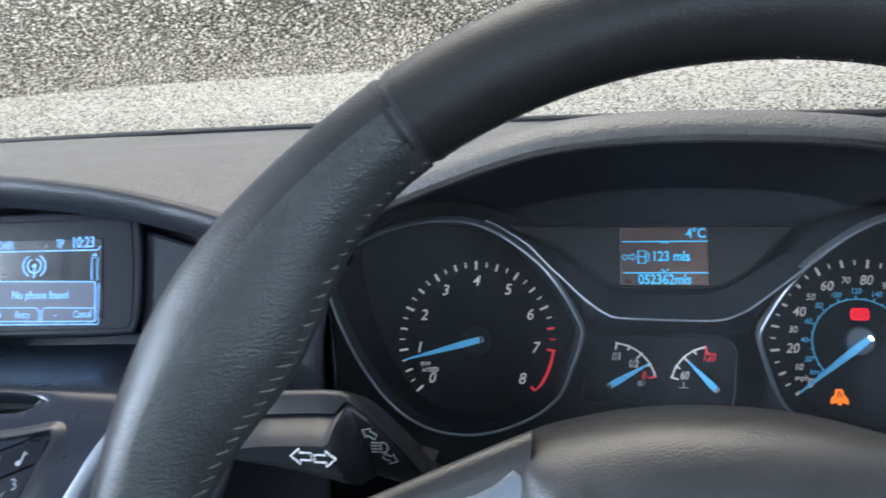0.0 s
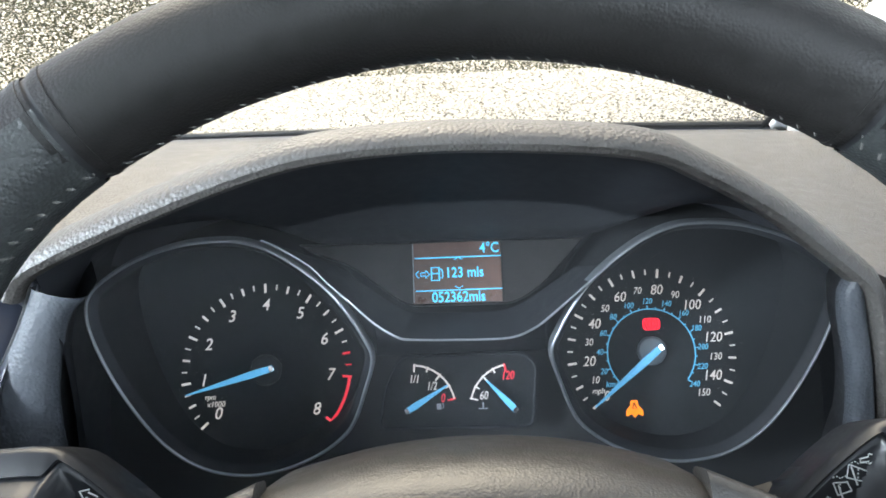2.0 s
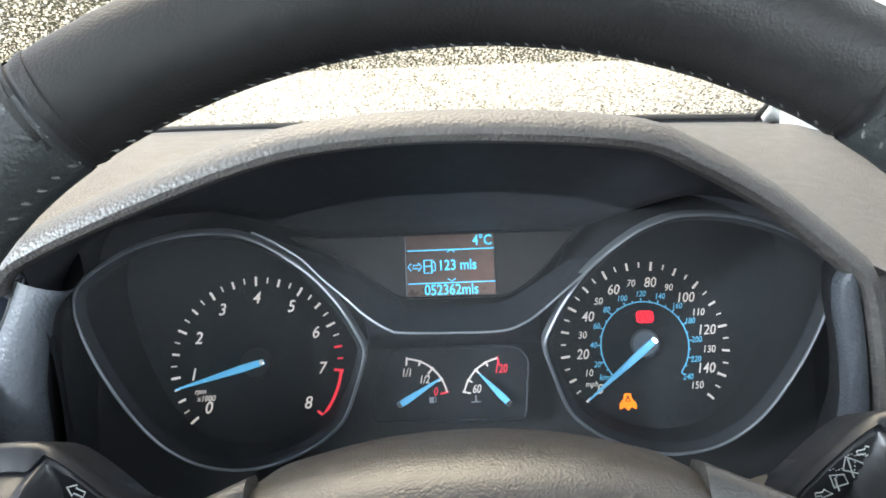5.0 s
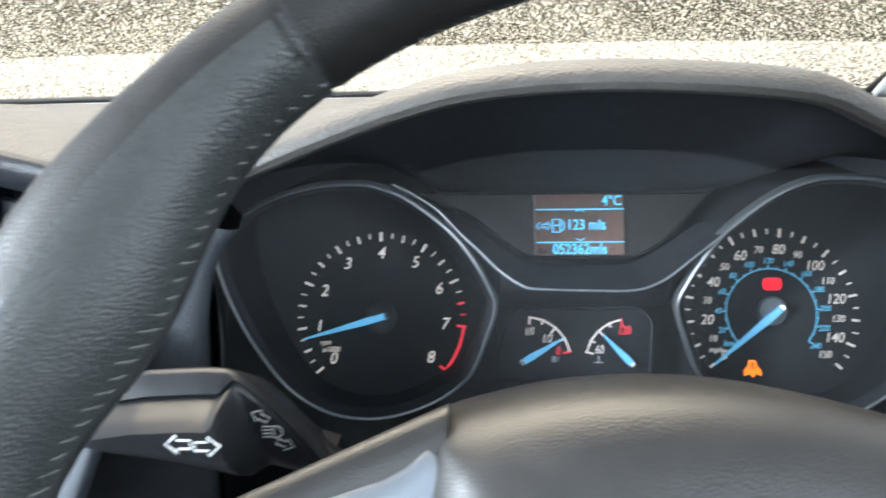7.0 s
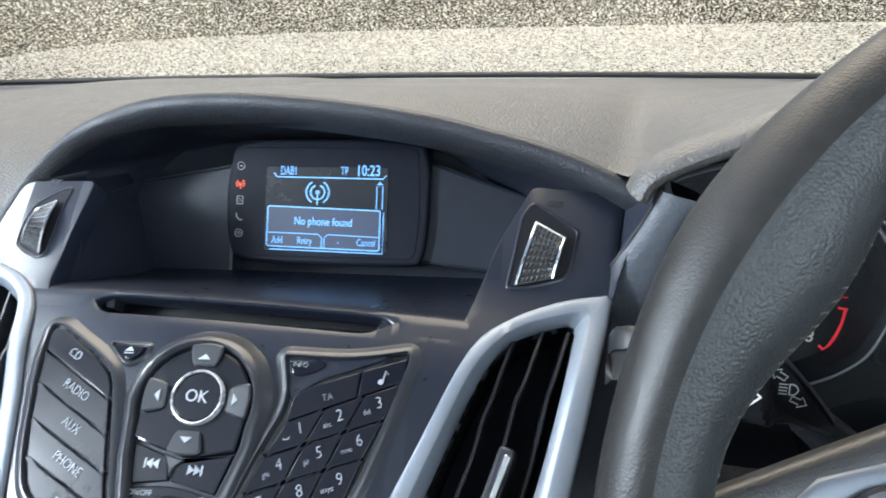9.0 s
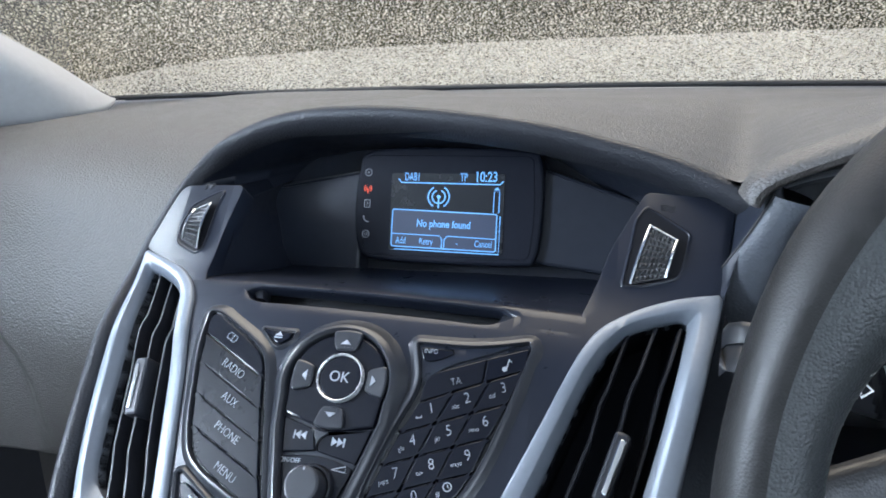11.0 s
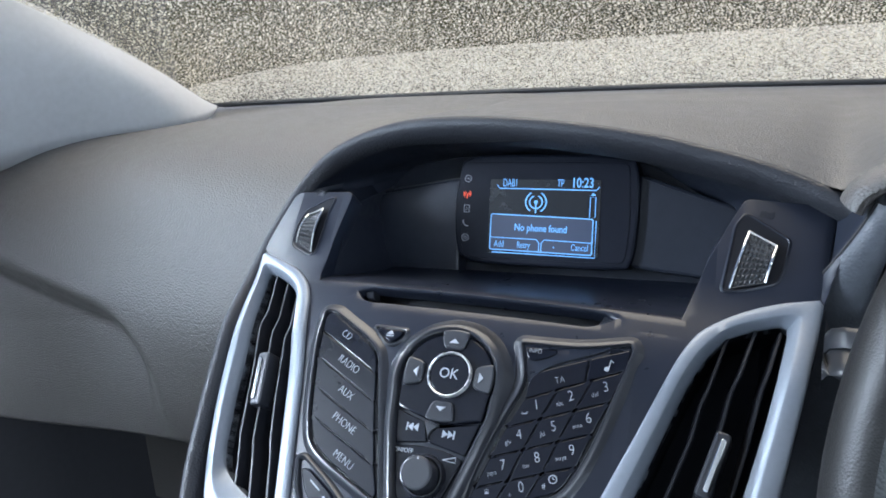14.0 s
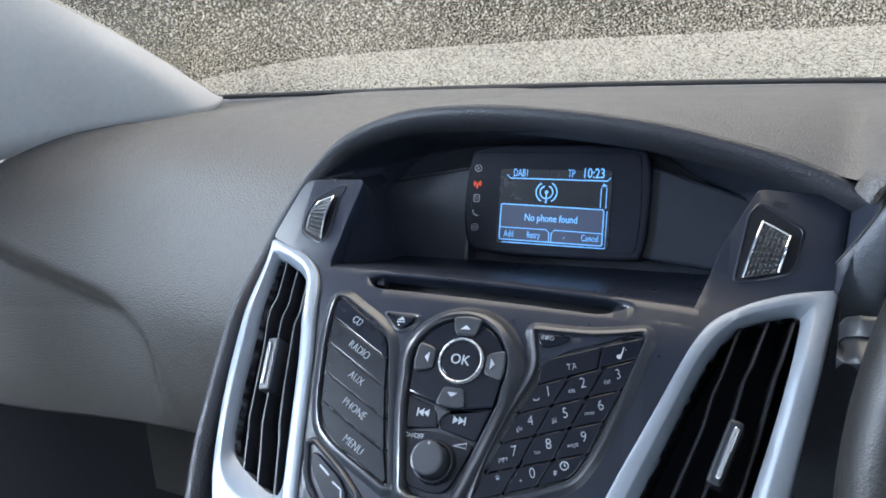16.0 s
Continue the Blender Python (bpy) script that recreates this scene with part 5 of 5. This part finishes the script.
for v in range(0, 241, 10):
    ang = 221 - v / 1.609 * 1.742
    tick(SXC, SYC, ang, 22.5, 24.4 if v % 20 == 0 else 23.6, 0.6, LIT_BLUE, speedo)
    if v % 20 == 0 and v:
        figure(str(v), 2.9, LIT_BLUE, speedo, SXC + 26.6 * math.cos(radians(ang)), SYC + 26.6 * math.sin(radians(ang)), bold=0.03, width=0.85)
figure("km/h", 3.0, LIT_BLUE, speedo, 77.5, -10.0, bold=0.03)
figure("mph", 2.8, LIT_WHITE, speedo, 69.5, -13.2, bold=0.03)
mark("inner_disc", slab(circle(SXC, SYC, 22.2, 48), 0.0, 0.65, 0.2), DIAL, speedo)
mark("hub", slab(circle(SXC, SYC + 1, 7.4, 32), 0, 3.4, 1.2), SILVER, speedo, "grey hub")
needle(speedo, SXC, SYC, (66.5, -21), (102.5, 8.5), 3.9)
lens_o = rounded([(-186, -84), (186, -84), (192, 24), (150, 60), (80, 65), (-80, 65), (-150, 60), (-192, 24)], 8)
lens = part("lens", slab(lens_o, 6.0, 7.5, 0.3), LENS, cluster, "thin clear plastic lens with painted haze")
lens.visible_shadow = False
# warning lamps
lamp = mark("brake_lamp", slab(rounded([(94.5, 17.0), (94.5, 23.2), (103.5, 23.2), (103.5, 17.0)], 2.2), 0.6, 1.0, 0.1), LAMP_RED, speedo, "glowing red brake warning lamp")
for a0, a1 in ((-50, 50), (130, 230)):
    part("lamp_symbol", stroke(circle(99, 20.1, 3.3, 10, a0, a1), 0.5, 1.0, 1.2), LAMP_RED_DARK, lamp)
part("lamp_symbol", stroke(circle(99, 20.1, 2.0, 16), 0.5, 1.0, 1.2, True), LAMP_RED_DARK, lamp)
part("lamp_symbol", stroke([(99, 21.2), (99, 19.0)], 0.6, 1.0, 1.2), LAMP_RED_DARK, lamp)
amber = mark("bulb_lamp", slab(rounded([(83, -26.5), (83, -23.5), (85.2, -21), (85.6, -18.4), (89.0, -18.4), (89.4, -21), (91.6, -23.5), (91.6, -26.5), (89, -25.2), (87.3, -27.2), (85.6, -25.2)], 0.5, 2), 0.6, 1.0, 0.1), LAMP_AMBER, speedo, "glowing amber warning lamp")
part("lamp_symbol", stroke([(87.3, -19.5), (86.2, -22.5), (88.4, -22.5), (87.3, -19.5)], 0.6, 1.0, 1.2), LAMP_RED_DARK, amber)
# fuel and temperature gauges
plate_o = rounded([(-43, -28), (-39, -5), (-31, 8), (31, 8), (38, 2), (35, -29)], [4, 8, 4, 4, 4, 4])
if area(plate_o) < 0:
    plate_o.reverse()
small_plate = mark("gauge_plate", slab(plate_o, -2, 5, 1.2), PLATE, cluster, "small dark plate with two gauges")
part("plate_edge", band_ring(plate_o, [(-1.0, -2), (-0.8, 5.4), (0.2, 5.8), (1.0, 5.2)]), DULL, small_plate)


def gauge_line(name, path, w, mat, label=""):
    return part(name, stroke(path, w, 5.0, 5.25), mat, small_plate, label)


def plate_text(s, size, mat, x, y, bold=0.05):
    return lettering(s, size, mat, small_plate, x, y, 5.2, slant=0.22, width=0.72, name="figure", bold=bold)


for cx, cy, a0, a1, red in ((-26, -18.8, 12, 86, 0), (25.5, -19.8, 100, 166, 1)):
    gauge_line("scale_arc", circle(cx, cy, 22.0, 16, a0, a1), 0.9, LIT_WHITE)
    for k in range(5):
        a = radians(a0 + (a1 - a0) * k / 4)
        r0 = 18.5 if k % 2 == 0 else 19.8
        is_red = (k == 0)
        gauge_line("tick", [(cx + r0 * math.cos(a), cy + r0 * math.sin(a)), (cx + 22.8 * math.cos(a), cy + 22.8 * math.sin(a))], 0.9, LIT_RED if is_red else LIT_WHITE)
plate_text("1/1", 4.0, LIT_WHITE, -24.8, -3.9)
plate_text("1/2", 4.0, LIT_WHITE, -15.9, -7.7)
plate_text("0", 4.2, LIT_RED, -10.4, -13.9)
plate_text("60", 4.2, LIT_WHITE, 10.4, -13.3)
plate_text("120", 4.2, LIT_RED, 23.0, -3.6)
part("pump_symbol", slab(rounded([(-13.6, -19.4), (-13.6, -16.4), (-11.2, -16.4), (-11.2, -19.4)], 0.3, 2)[::-1], 5.0, 5.25, 0.05), PRINT, small_plate)
gauge_line("pump_symbol", [(-10.9, -18.8), (-10.2, -18.8), (-10.2, -16.8), (-10.8, -16.2)], 0.4, PRINT)
gauge_line("thermometer_symbol", [(10, -19.6), (10, -16.4)], 0.7, PRINT)
gauge_line("thermometer_symbol", [(7.6, -19.6), (12.4, -19.6)], 0.5, PRINT)
needle(small_plate, -28, -19.5, (-7.5, -7.2), (-29.5, -20.2), 3.4, 9).matrix_basis = Matrix.Identity(4)
needle(small_plate, 26, -20.5, (12, -5.5), (27.0, -21.4), 3.4, 9).matrix_basis = Matrix.Identity(4)

# upper middle: smoked panel with the blue read-out
smoke_o = rounded([(-84, 65), (-54, 54), (-38, 41), (-26, 32.4), (27, 32), (40, 39), (55, 54.5), (64, 64)], [2, 8, 8, 6, 6, 8, 6, 2])
if area(smoke_o) < 0:
    smoke_o.reverse()
smoke = mark("readout_panel", slab(smoke_o, 16, 22.5, 0.8), LCD_PANEL, cluster, "smoked panel with a small lit read-out")
part("readout", slab(rounded([(-22.8, 33.2), (-22.8, 63.6), (21.4, 63.6), (21.4, 33.2)], 0.6), 22.0, 23.6, 0.3), LCD_BACK, smoke, "brownish lit read-out")
trim_path = smooth([(-88, 50), (-80, 45.9), (-68, 37.5), (-59, 27.8), (-49, 17.9), (-39.6, 8.5), (-30, 1.8), (-23, 0), (0, -0.9), (22, -0.8), (33, 3), (41, 8.8), (54, 20.3), (68, 32.5)], 6, False)
part("readout_trim", tube([(p.x, p.y, 1.4) for p in trim_path], 0.6, 8), BEZEL, cluster, "thin bright trim line")
under = [Vector(p) for p in trim_path]
part("readout_shelf", bands([[(p.x, p.y, 0.5) for p in under], [on_dial((p.x * 0.86, 28 + (p.y + 2) * 0.62), 18) for p in under]], closed=False), DULL, cluster)
low = smooth([(-46, -28), (-41, -9), (-44, 4)], 4, False)
part("lower_web", bands([[(p.x, p.y, 0) for p in under], [(p.x * 1.0, min(p.y - 2, -3 if abs(p.x) < 40 else p.y - 2), -6) for p in under], [on_dial((max(-44, min(44, p.x * 1.1)), 9), 4) for p in under]], closed=False), DULL, cluster)


def read(s, size, x, y, align="LEFT", bold=0.08):
    return lettering(s, size, LCD_BLUE, smoke, x, y, 23.8, width=0.84, align=align, name="writing", bold=bold)


read("4\u00b0C", 5.0, 20.6, 59.9, "RIGHT")
read("123 mls", 5.0, -6.6, 48.0)
read("052362mls", 5.0, -13.6, 35.9)
part("edge_line", stroke([(-22.4, 34), (-22.4, 63)], 0.5, 23.5, 23.7), PRINT_DIM, smoke)
for y in (55.9, 39.5):
    part("line", stroke([(-21.5, y), (21.5, y)], 0.5, 23.5, 23.8), LCD_BLUE, smoke)
for y, d in ((55.3, -1), (40.1, 1)):
    part("chevron", stroke([(-2, y + d * 1.6 * (d < 0) * 0 - (0.6 if d < 0 else -1.4) ), (0, y + (0.6 if d < 0 else 0.2)), (2, y - (0.6 if d < 0 else -1.4))], 0.45, 23.5, 23.8), LCD_BLUE, smoke)
part("chevron", stroke([(-19.8, 49.6), (-21.4, 47.8), (-19.8, 46.0)], 0.5, 23.5, 23.8), LCD_BLUE, smoke)
part("arrow", stroke([(-18.8, 47.0), (-16.4, 47.0), (-16.4, 45.8), (-14.4, 47.8), (-16.4, 49.8), (-16.4, 48.6), (-18.8, 48.6)], 0.45, 23.5, 23.8, True), LCD_BLUE, smoke)
part("pump_symbol", stroke([(-13.4, 44.6), (-13.4, 51.0), (-9.6, 51.0), (-9.6, 44.6)], 0.7, 23.5, 23.8, True), LCD_BLUE, smoke)
part("pump_symbol", stroke([(-13.4, 48.0), (-9.6, 48.0)], 0.5, 23.5, 23.8), LCD_BLUE, smoke)
part("pump_symbol", stroke([(-9.2, 45.8), (-7.9, 45.8), (-7.9, 49.2), (-9.0, 50.4)], 0.5, 23.5, 23.8), LCD_BLUE, smoke)

# ---- steering wheel ----
WM = facing((0.040, 0.1497, 0.9564), 22.3)
wheel = thing("steering_wheel", WM, "black leather steering wheel with worn stitching", "steering wheel")
RIM, TUBE = 160.5, 13.4


def rim_part(name, a0, a1, mat, label, thick=1.0, n=None, swell=None, arc=None):
    """A stretch of the rim; angles run from the top, clockwise."""
    n = n or max(6, int(abs(a1 - a0) / 3))
    loops = []
    for i in range(n + 1):
        a = a0 + (a1 - a0) * i / n
        r = TUBE * thick
        g = swell(a) if swell else 0
        c, s = math.sin(radians(a)), math.cos(radians(a))
        loop = []
        for k in range(28 if not arc else 19):
            b = 2 * math.pi * k / 28 if not arc else radians(arc[0] + (arc[1] - arc[0]) * k / 18)
            rr = RIM + (r + (0.25 if math.cos(b) > 0 else 1.0) * g) * math.cos(b)
            loop.append((rr * c, rr * s, (r * 1.08 + 0.25 * g) * math.sin(b)))
        loops.append(loop)
    return part(name, bands(loops, closed=not arc, cap_start=not arc, cap_end=not arc), mat, wheel, label)


SEAM = 33
rim_part("rim_top", -SEAM, SEAM, LEATHER, "smooth black leather")
def grip(a):
    """Thumb bulge of the grips towards the hub."""
    return 11.8 * math.exp(-((abs(a) - 60) / 13.6) ** 2) + 3.0 * math.exp(-((abs(a) - 100) / 16) ** 2)


for s in (-1, 1):
    rim_part("rim_grip", s * (SEAM + 0.5), s * 112, LEATHER_WORN, "worn pebbled leather grip", swell=grip, arc=(90, 276))
    rim_part("grip_back", s * (SEAM + 0.5), s * 112, LEATHER, "smooth black leather", swell=grip, arc=(-84, 90))
    # sunken seam between two folded edges
    for a in (SEAM - 1.0, SEAM + 0.9):
        rim_part("seam_fold", s * a, s * (a + 0.6), LEATHER, "", thick=1.02, n=2)
    rim_part("seam", s * (SEAM - 0.3), s * (SEAM + 0.8), BLACK, "", thick=0.97, n=2)
rim_part("rim_bottom", 112.4, 247.6, LEATHER, "smooth black leather")
# stitches along the inside of the rim
bm = bmesh.new()
rng = random.Random(4)
for i in range(150):
    a = radians(-118 + 236 * i / 149)
    g = grip(math.degrees(a)) * (abs(math.degrees(a)) > SEAM)
    r = TUBE
    pts = []
    for k in (-1, 0, 1):
        b = radians((188 if abs(math.degrees(a)) < SEAM else 166) + 9 * k + rng.uniform(-2, 2))
        rr = RIM + (r + g) * math.cos(b) + (0.1 if k == 0 else 0.55)
        t = a + k * 0.0085
        pts.append(Vector((rr * math.sin(t), rr * math.cos(t), (r * 1.08 + 0.25 * g) * math.sin(b))))
    tube(pts, 0.46, 5, bm=bm)
part("stitching", bm, THREAD, wheel, "grey worn stitching", kind="stuff")
# hub pad and spokes
pad_o = smooth([(-64, -80), (-66, -20), (-67, 22), (-65, 38), (-61, 45.5), (-48, 50.0), (-26, 54.6), (0, 56.3), (26, 54.6), (48, 50.0), (61, 45.5), (65, 38), (67, 22), (66, -20), (64, -80), (40, -104), (0, -110), (-40, -104)], 5)
if area(pad_o) < 0:
    pad_o.reverse()
mid = Vector((0, -20))
loops = [at_z(pad_o, -85), at_z(pad_o, -58)]
for d, z in ((0.998, -50), (0.99, -45.5), (0.975, -41.5), (0.95, -37), (0.90, -32), (0.82, -27.8), (0.72, -24.6), (0.55, -21.5), (0.3, -20)):
    loops.append([(mid.x + (p.x - mid.x) * d, mid.y + (p.y - mid.y) * d, z) for p in pad_o])
part("hub_cover", bands(loops, cap_start=True, cap_end=True), HUB, wheel, "grained dark hub cover")


def arm(x):
    """Upper edge and depth of a spoke at that distance from the hub's middle."""
    t = (x - 60) / 90
    return 48.8 - 38 * t, -37 + 33 * max(0, t) ** 1.25


for s in (-1, 1):
    loops = []
    for i in range(15):
        x = 58 + 94 * i / 14
        top, z = arm(x)
        sec = rounded([(top, z - 16), (top + 1, z - 3), (top - 5, z), (-34, z), (-38, z - 16)], [3, 4, 4, 4, 3], 3)
        loops.append([(s * x, p.x, p.y) for p in sec])
    part("spoke", bands(loops, cap_start=True, cap_end=True), HUB, wheel, "grained dark spoke")
    loops = []
    for i in range(15):
        t = i / 14
        x = 57.5 + 76 * t
        top = arm(x)[0] - 10.8 + 0.13 * max(0, x - 72) + 0.4 * max(0, 70 - x) * (x > 62) - 4.0 * max(0, (62 - x) / 4.5) - 34 * max(0, t - 0.80) ** 1.1 * 2.2
        z = arm(x)[1]
        sec = rounded([(top + 0.5, z - 3), (top, z + 0.8), (top - 4, z + 2.2), (-26, z + 2.2), (-30, z - 3)], [1, 2, 2, 2, 1], 3)
        loops.append([(s * x, p.x, p.y) for p in sec])
    trim = part("spoke_trim", bands(loops, cap_start=True, cap_end=True), SILVER, wheel, "bright silver trim")
    disc = circle(s * 97, 3, 17, 36)
    tilt = [(p.x, p.y, arm(abs(p.x))[1]) for p in disc]
    rings = []
    for k, up in ((1.0, 1.0), (1.0, 4.0), (0.94, 5.0), (0.80, 5.2), (0.77, 4.4), (0.70, 4.6), (0.40, 5.0)):
        rings.append([(s * 97 + (p.x - s * 97) * k, 3 + (p.y - 3) * k, arm(abs(s * 97 + (p.x - s * 97) * k))[1] + up) for p in disc])
    pad = part("switch_pad", bands(rings, cap_end=True), SATIN, trim, "dark round switch pad")


# ---- column stalks ----
def along(table, x):
    """Value between the steps of a table of (place, value)."""
    for (a, u), (b, v) in zip(table, table[1:]):
        if x <= b:
            t = min(1, max(0, (x - a) / (b - a)))
            return u + (v - u) * t
    return table[-1][1]


STALK_TOP = ((96, -8), (103, 1.4), (109, 8.4), (113, 12.6), (117, 16.6), (120, 19.2), (122.5, 21.0), (126, 22.3), (132, 22.6), (150, 21.6), (166, 19), (171, 16), (173, 12))
STALK_FOOT = ((96, -17), (115, -11.5), (125, -9), (137, -6), (150, -4), (166, -1), (171, 2), (173, 6))


def bulge(x, y):
    """How far the finger paddle stands out of the stalk, from 0 to 1."""
    t = min(1, max(0, (x - 117.2 - 0.34 * y) / 4.5))
    return t * t * (3 - 2 * t)


def stalk(side, name, label):
    st = thing(name, Matrix.Translation((WHEEL_X, 0.240, 0.960)) @ Matrix.Rotation(radians(90), 4, "X"), label, "stalk", "column stalks")
    loops = []
    for i in range(67):
        x = 96 + 77 * i / 66
        top, foot = along(STALK_TOP, x), along(STALK_FOOT, x)
        ridge = top - 1.8 - 5.0 * bulge(x, top - 6)
        end = 9 * max(0, (x - 160) / 13) ** 2
        sec = [(top - 12, -21, 0), (top - 6, -11, 0), (top - 2.6, -5, 0), (top - 0.7, -1.6, 0), (top - 0.2, 0.6, 0), (top - 1.2, 2.4, 0), (ridge + 0.5, 3.0, 3.0), (ridge, 2.6, 3.0), (ridge - 0.5, 1.6, 3.2), (ridge - 1.1, 2.2, 5.5), (ridge - 2.0, 3.0, 9.5), (ridge - 3.4, 3.0, 13.0)]
        y0, y1 = ridge - 5.2, foot + 3.5
        sec += [(y0 + (y1 - y0) * k / 6, 3.0, 16 - 5 * (k / 6) ** 4) for k in range(7)]
        sec += [(foot + 1.2, 1.2, 8.5), (foot, -3, 5), (foot + 1, -12, 0), (foot + 4, -22, 0)]
        loops.append([(side * x, y, z + more * bulge(x, y) - end) for y, z, more in sec])
    part("paddle", bands(loops, cap_start=True, cap_end=True), STALK, st, "glossy black paddle", sharp=50)
    part("root", tube([(side * 103, -14, -9), (side * 80, -36, -16), (side * 30, -48, -34)], [7, 9, 10], 14, squash=0.8), STALK, st)
    if side < 0:
        for d, x0, y in ((-1, -131.6, 6.6), (1, -130.4, 6.0)):
            a = [(0, 1.4), (0, -1.4), (4.0, -1.4), (4.0, -3.1), (7.4, 0), (4.0, 3.1), (4.0, 1.4)]
            part("turn_arrow", stroke([(x0 + d * q[0], y + q[1]) for q in a], 0.75, 18.6, 19.15, True), WHITE_PRINT, st)
        x, y = -111.0, 2.0
        part("beam_symbol", stroke(circle(x, y, 2.0, 12, -90, 90) + [Vector((x - 0.7, y + 2.0)), Vector((x - 0.7, y - 2.0))], 0.45, 2.9, 3.2, True), WHITE_PRINT, st)
        for k in range(4):
            part("beam_symbol", stroke([(x - 4.2, y + 1.8 - 1.2 * k), (x - 1.4, y + 1.8 - 1.2 * k)], 0.4, 2.9, 3.2), WHITE_PRINT, st)
        for (px, py), turn_by in (((-115.3, 7.2), 150), ((-108.6, -2.2), -22)):
            c, s = math.cos(radians(turn_by)), math.sin(radians(turn_by))
            a = [(-2.5, -1.0), (0.5, -1.0), (0.5, -2.2), (3.0, 0), (0.5, 2.2), (0.5, 1.0), (-2.5, 1.0)]
            part("small_arrow", stroke([(px + q[0] * c - q[1] * s, py + q[0] * s + q[1] * c) for q in a], 0.45, 2.9, 3.2, True), WHITE_PRINT, st)
    else:
        for corners, arm_line in (([(113.9, 9.3), (113.7, 4.9), (119.6, 3.2), (119.8, 6.8)], [(114.6, 8.7), (117.2, 2.2)]), ([(109.8, 3.2), (111.6, -1.0), (115.6, 0.4), (114.0, 3.4)], [(111.4, 2.4), (113.2, -2.1)])):
            part("wiper_symbol", stroke(corners, 0.45, 2.9, 3.2, True), WHITE_PRINT, st)
            part("wiper_symbol", stroke(arm_line, 0.45, 2.9, 3.2), WHITE_PRINT, st)
            px, py = (corners[0][0] + corners[3][0]) / 2, (corners[0][1] + corners[3][1]) / 2
            for k in (-1, 1):
                for a0 in (20, 70, 120):
                    part("water_symbol", stroke(circle(px + 1.3 * k, py + 0.9, 1.2, 4, a0, a0 + 28), 0.22, 2.9, 3.2), WHITE_PRINT, st)
            for k in range(3):
                part("water_symbol", stroke([(px + 0.1 * k, py - 0.3 - 1.3 * k), (px + 0.1 * k + 0.05, py - 0.9 - 1.3 * k)], 0.35, 2.9, 3.2), WHITE_PRINT, st)
        part("small_arrow", stroke([(117.0, 11.0), (119.4, 11.6), (119.5, 12.6), (123.2, 11.4), (119.8, 9.2), (119.8, 10.1), (117.6, 9.7)], 0.4, 2.9, 3.2, True), WHITE_PRINT, st)
        part("small_arrow", stroke([(106.0, -2.6), (108.2, -2.4), (108.4, -1.4), (111.2, -3.0), (108.0, -4.4), (108.0, -3.6), (106.2, -3.8)], 0.4, 2.9, 3.2, True), WHITE_PRINT, st)
    return st


stalk(-1, "indicator_stalk", "glossy black indicator stalk with white arrow symbols")
stalk(1, "wiper_stalk", "glossy black wiper stalk with white wiper symbols")

# shroud of the steering column
col = thing("column_shroud", Matrix.Translation((WHEEL_X, 0.30, 0.90)), "dark plastic steering column shroud", "column shroud")
loops = []
for y, w, h, z in ((-0.10, 0.052, 0.050, -0.020), (-0.06, 0.066, 0.055, -0.030), (0.0, 0.085, 0.055, -0.045), (0.08, 0.10, 0.05, -0.055)):
    sec = rounded([(-w, -h * 1.4), (w, -h * 1.4), (w * 0.9, h * 0.5), (w * 0.4, h), (-w * 0.4, h), (-w * 0.9, h * 0.5)], 0.02, 4)
    loops.append([(p.x, y, p.y + z) for p in sec])
part("upper_shell", bands([[(x, y, max(v, zz - 0.004)) for x, y, v in lp] for lp, zz in zip(loops, (-0.02, -0.03, -0.045, -0.055))], cap_start=True, cap_end=True), SATIN, col, unit=1)
part("lower_shell", bands([[(x * 0.985, y, min(v, zz - 0.0055)) for x, y, v in lp] for lp, zz in zip(loops, (-0.02, -0.03, -0.045, -0.055))], cap_start=True, cap_end=True), FINE_GRAIN, col, unit=1)
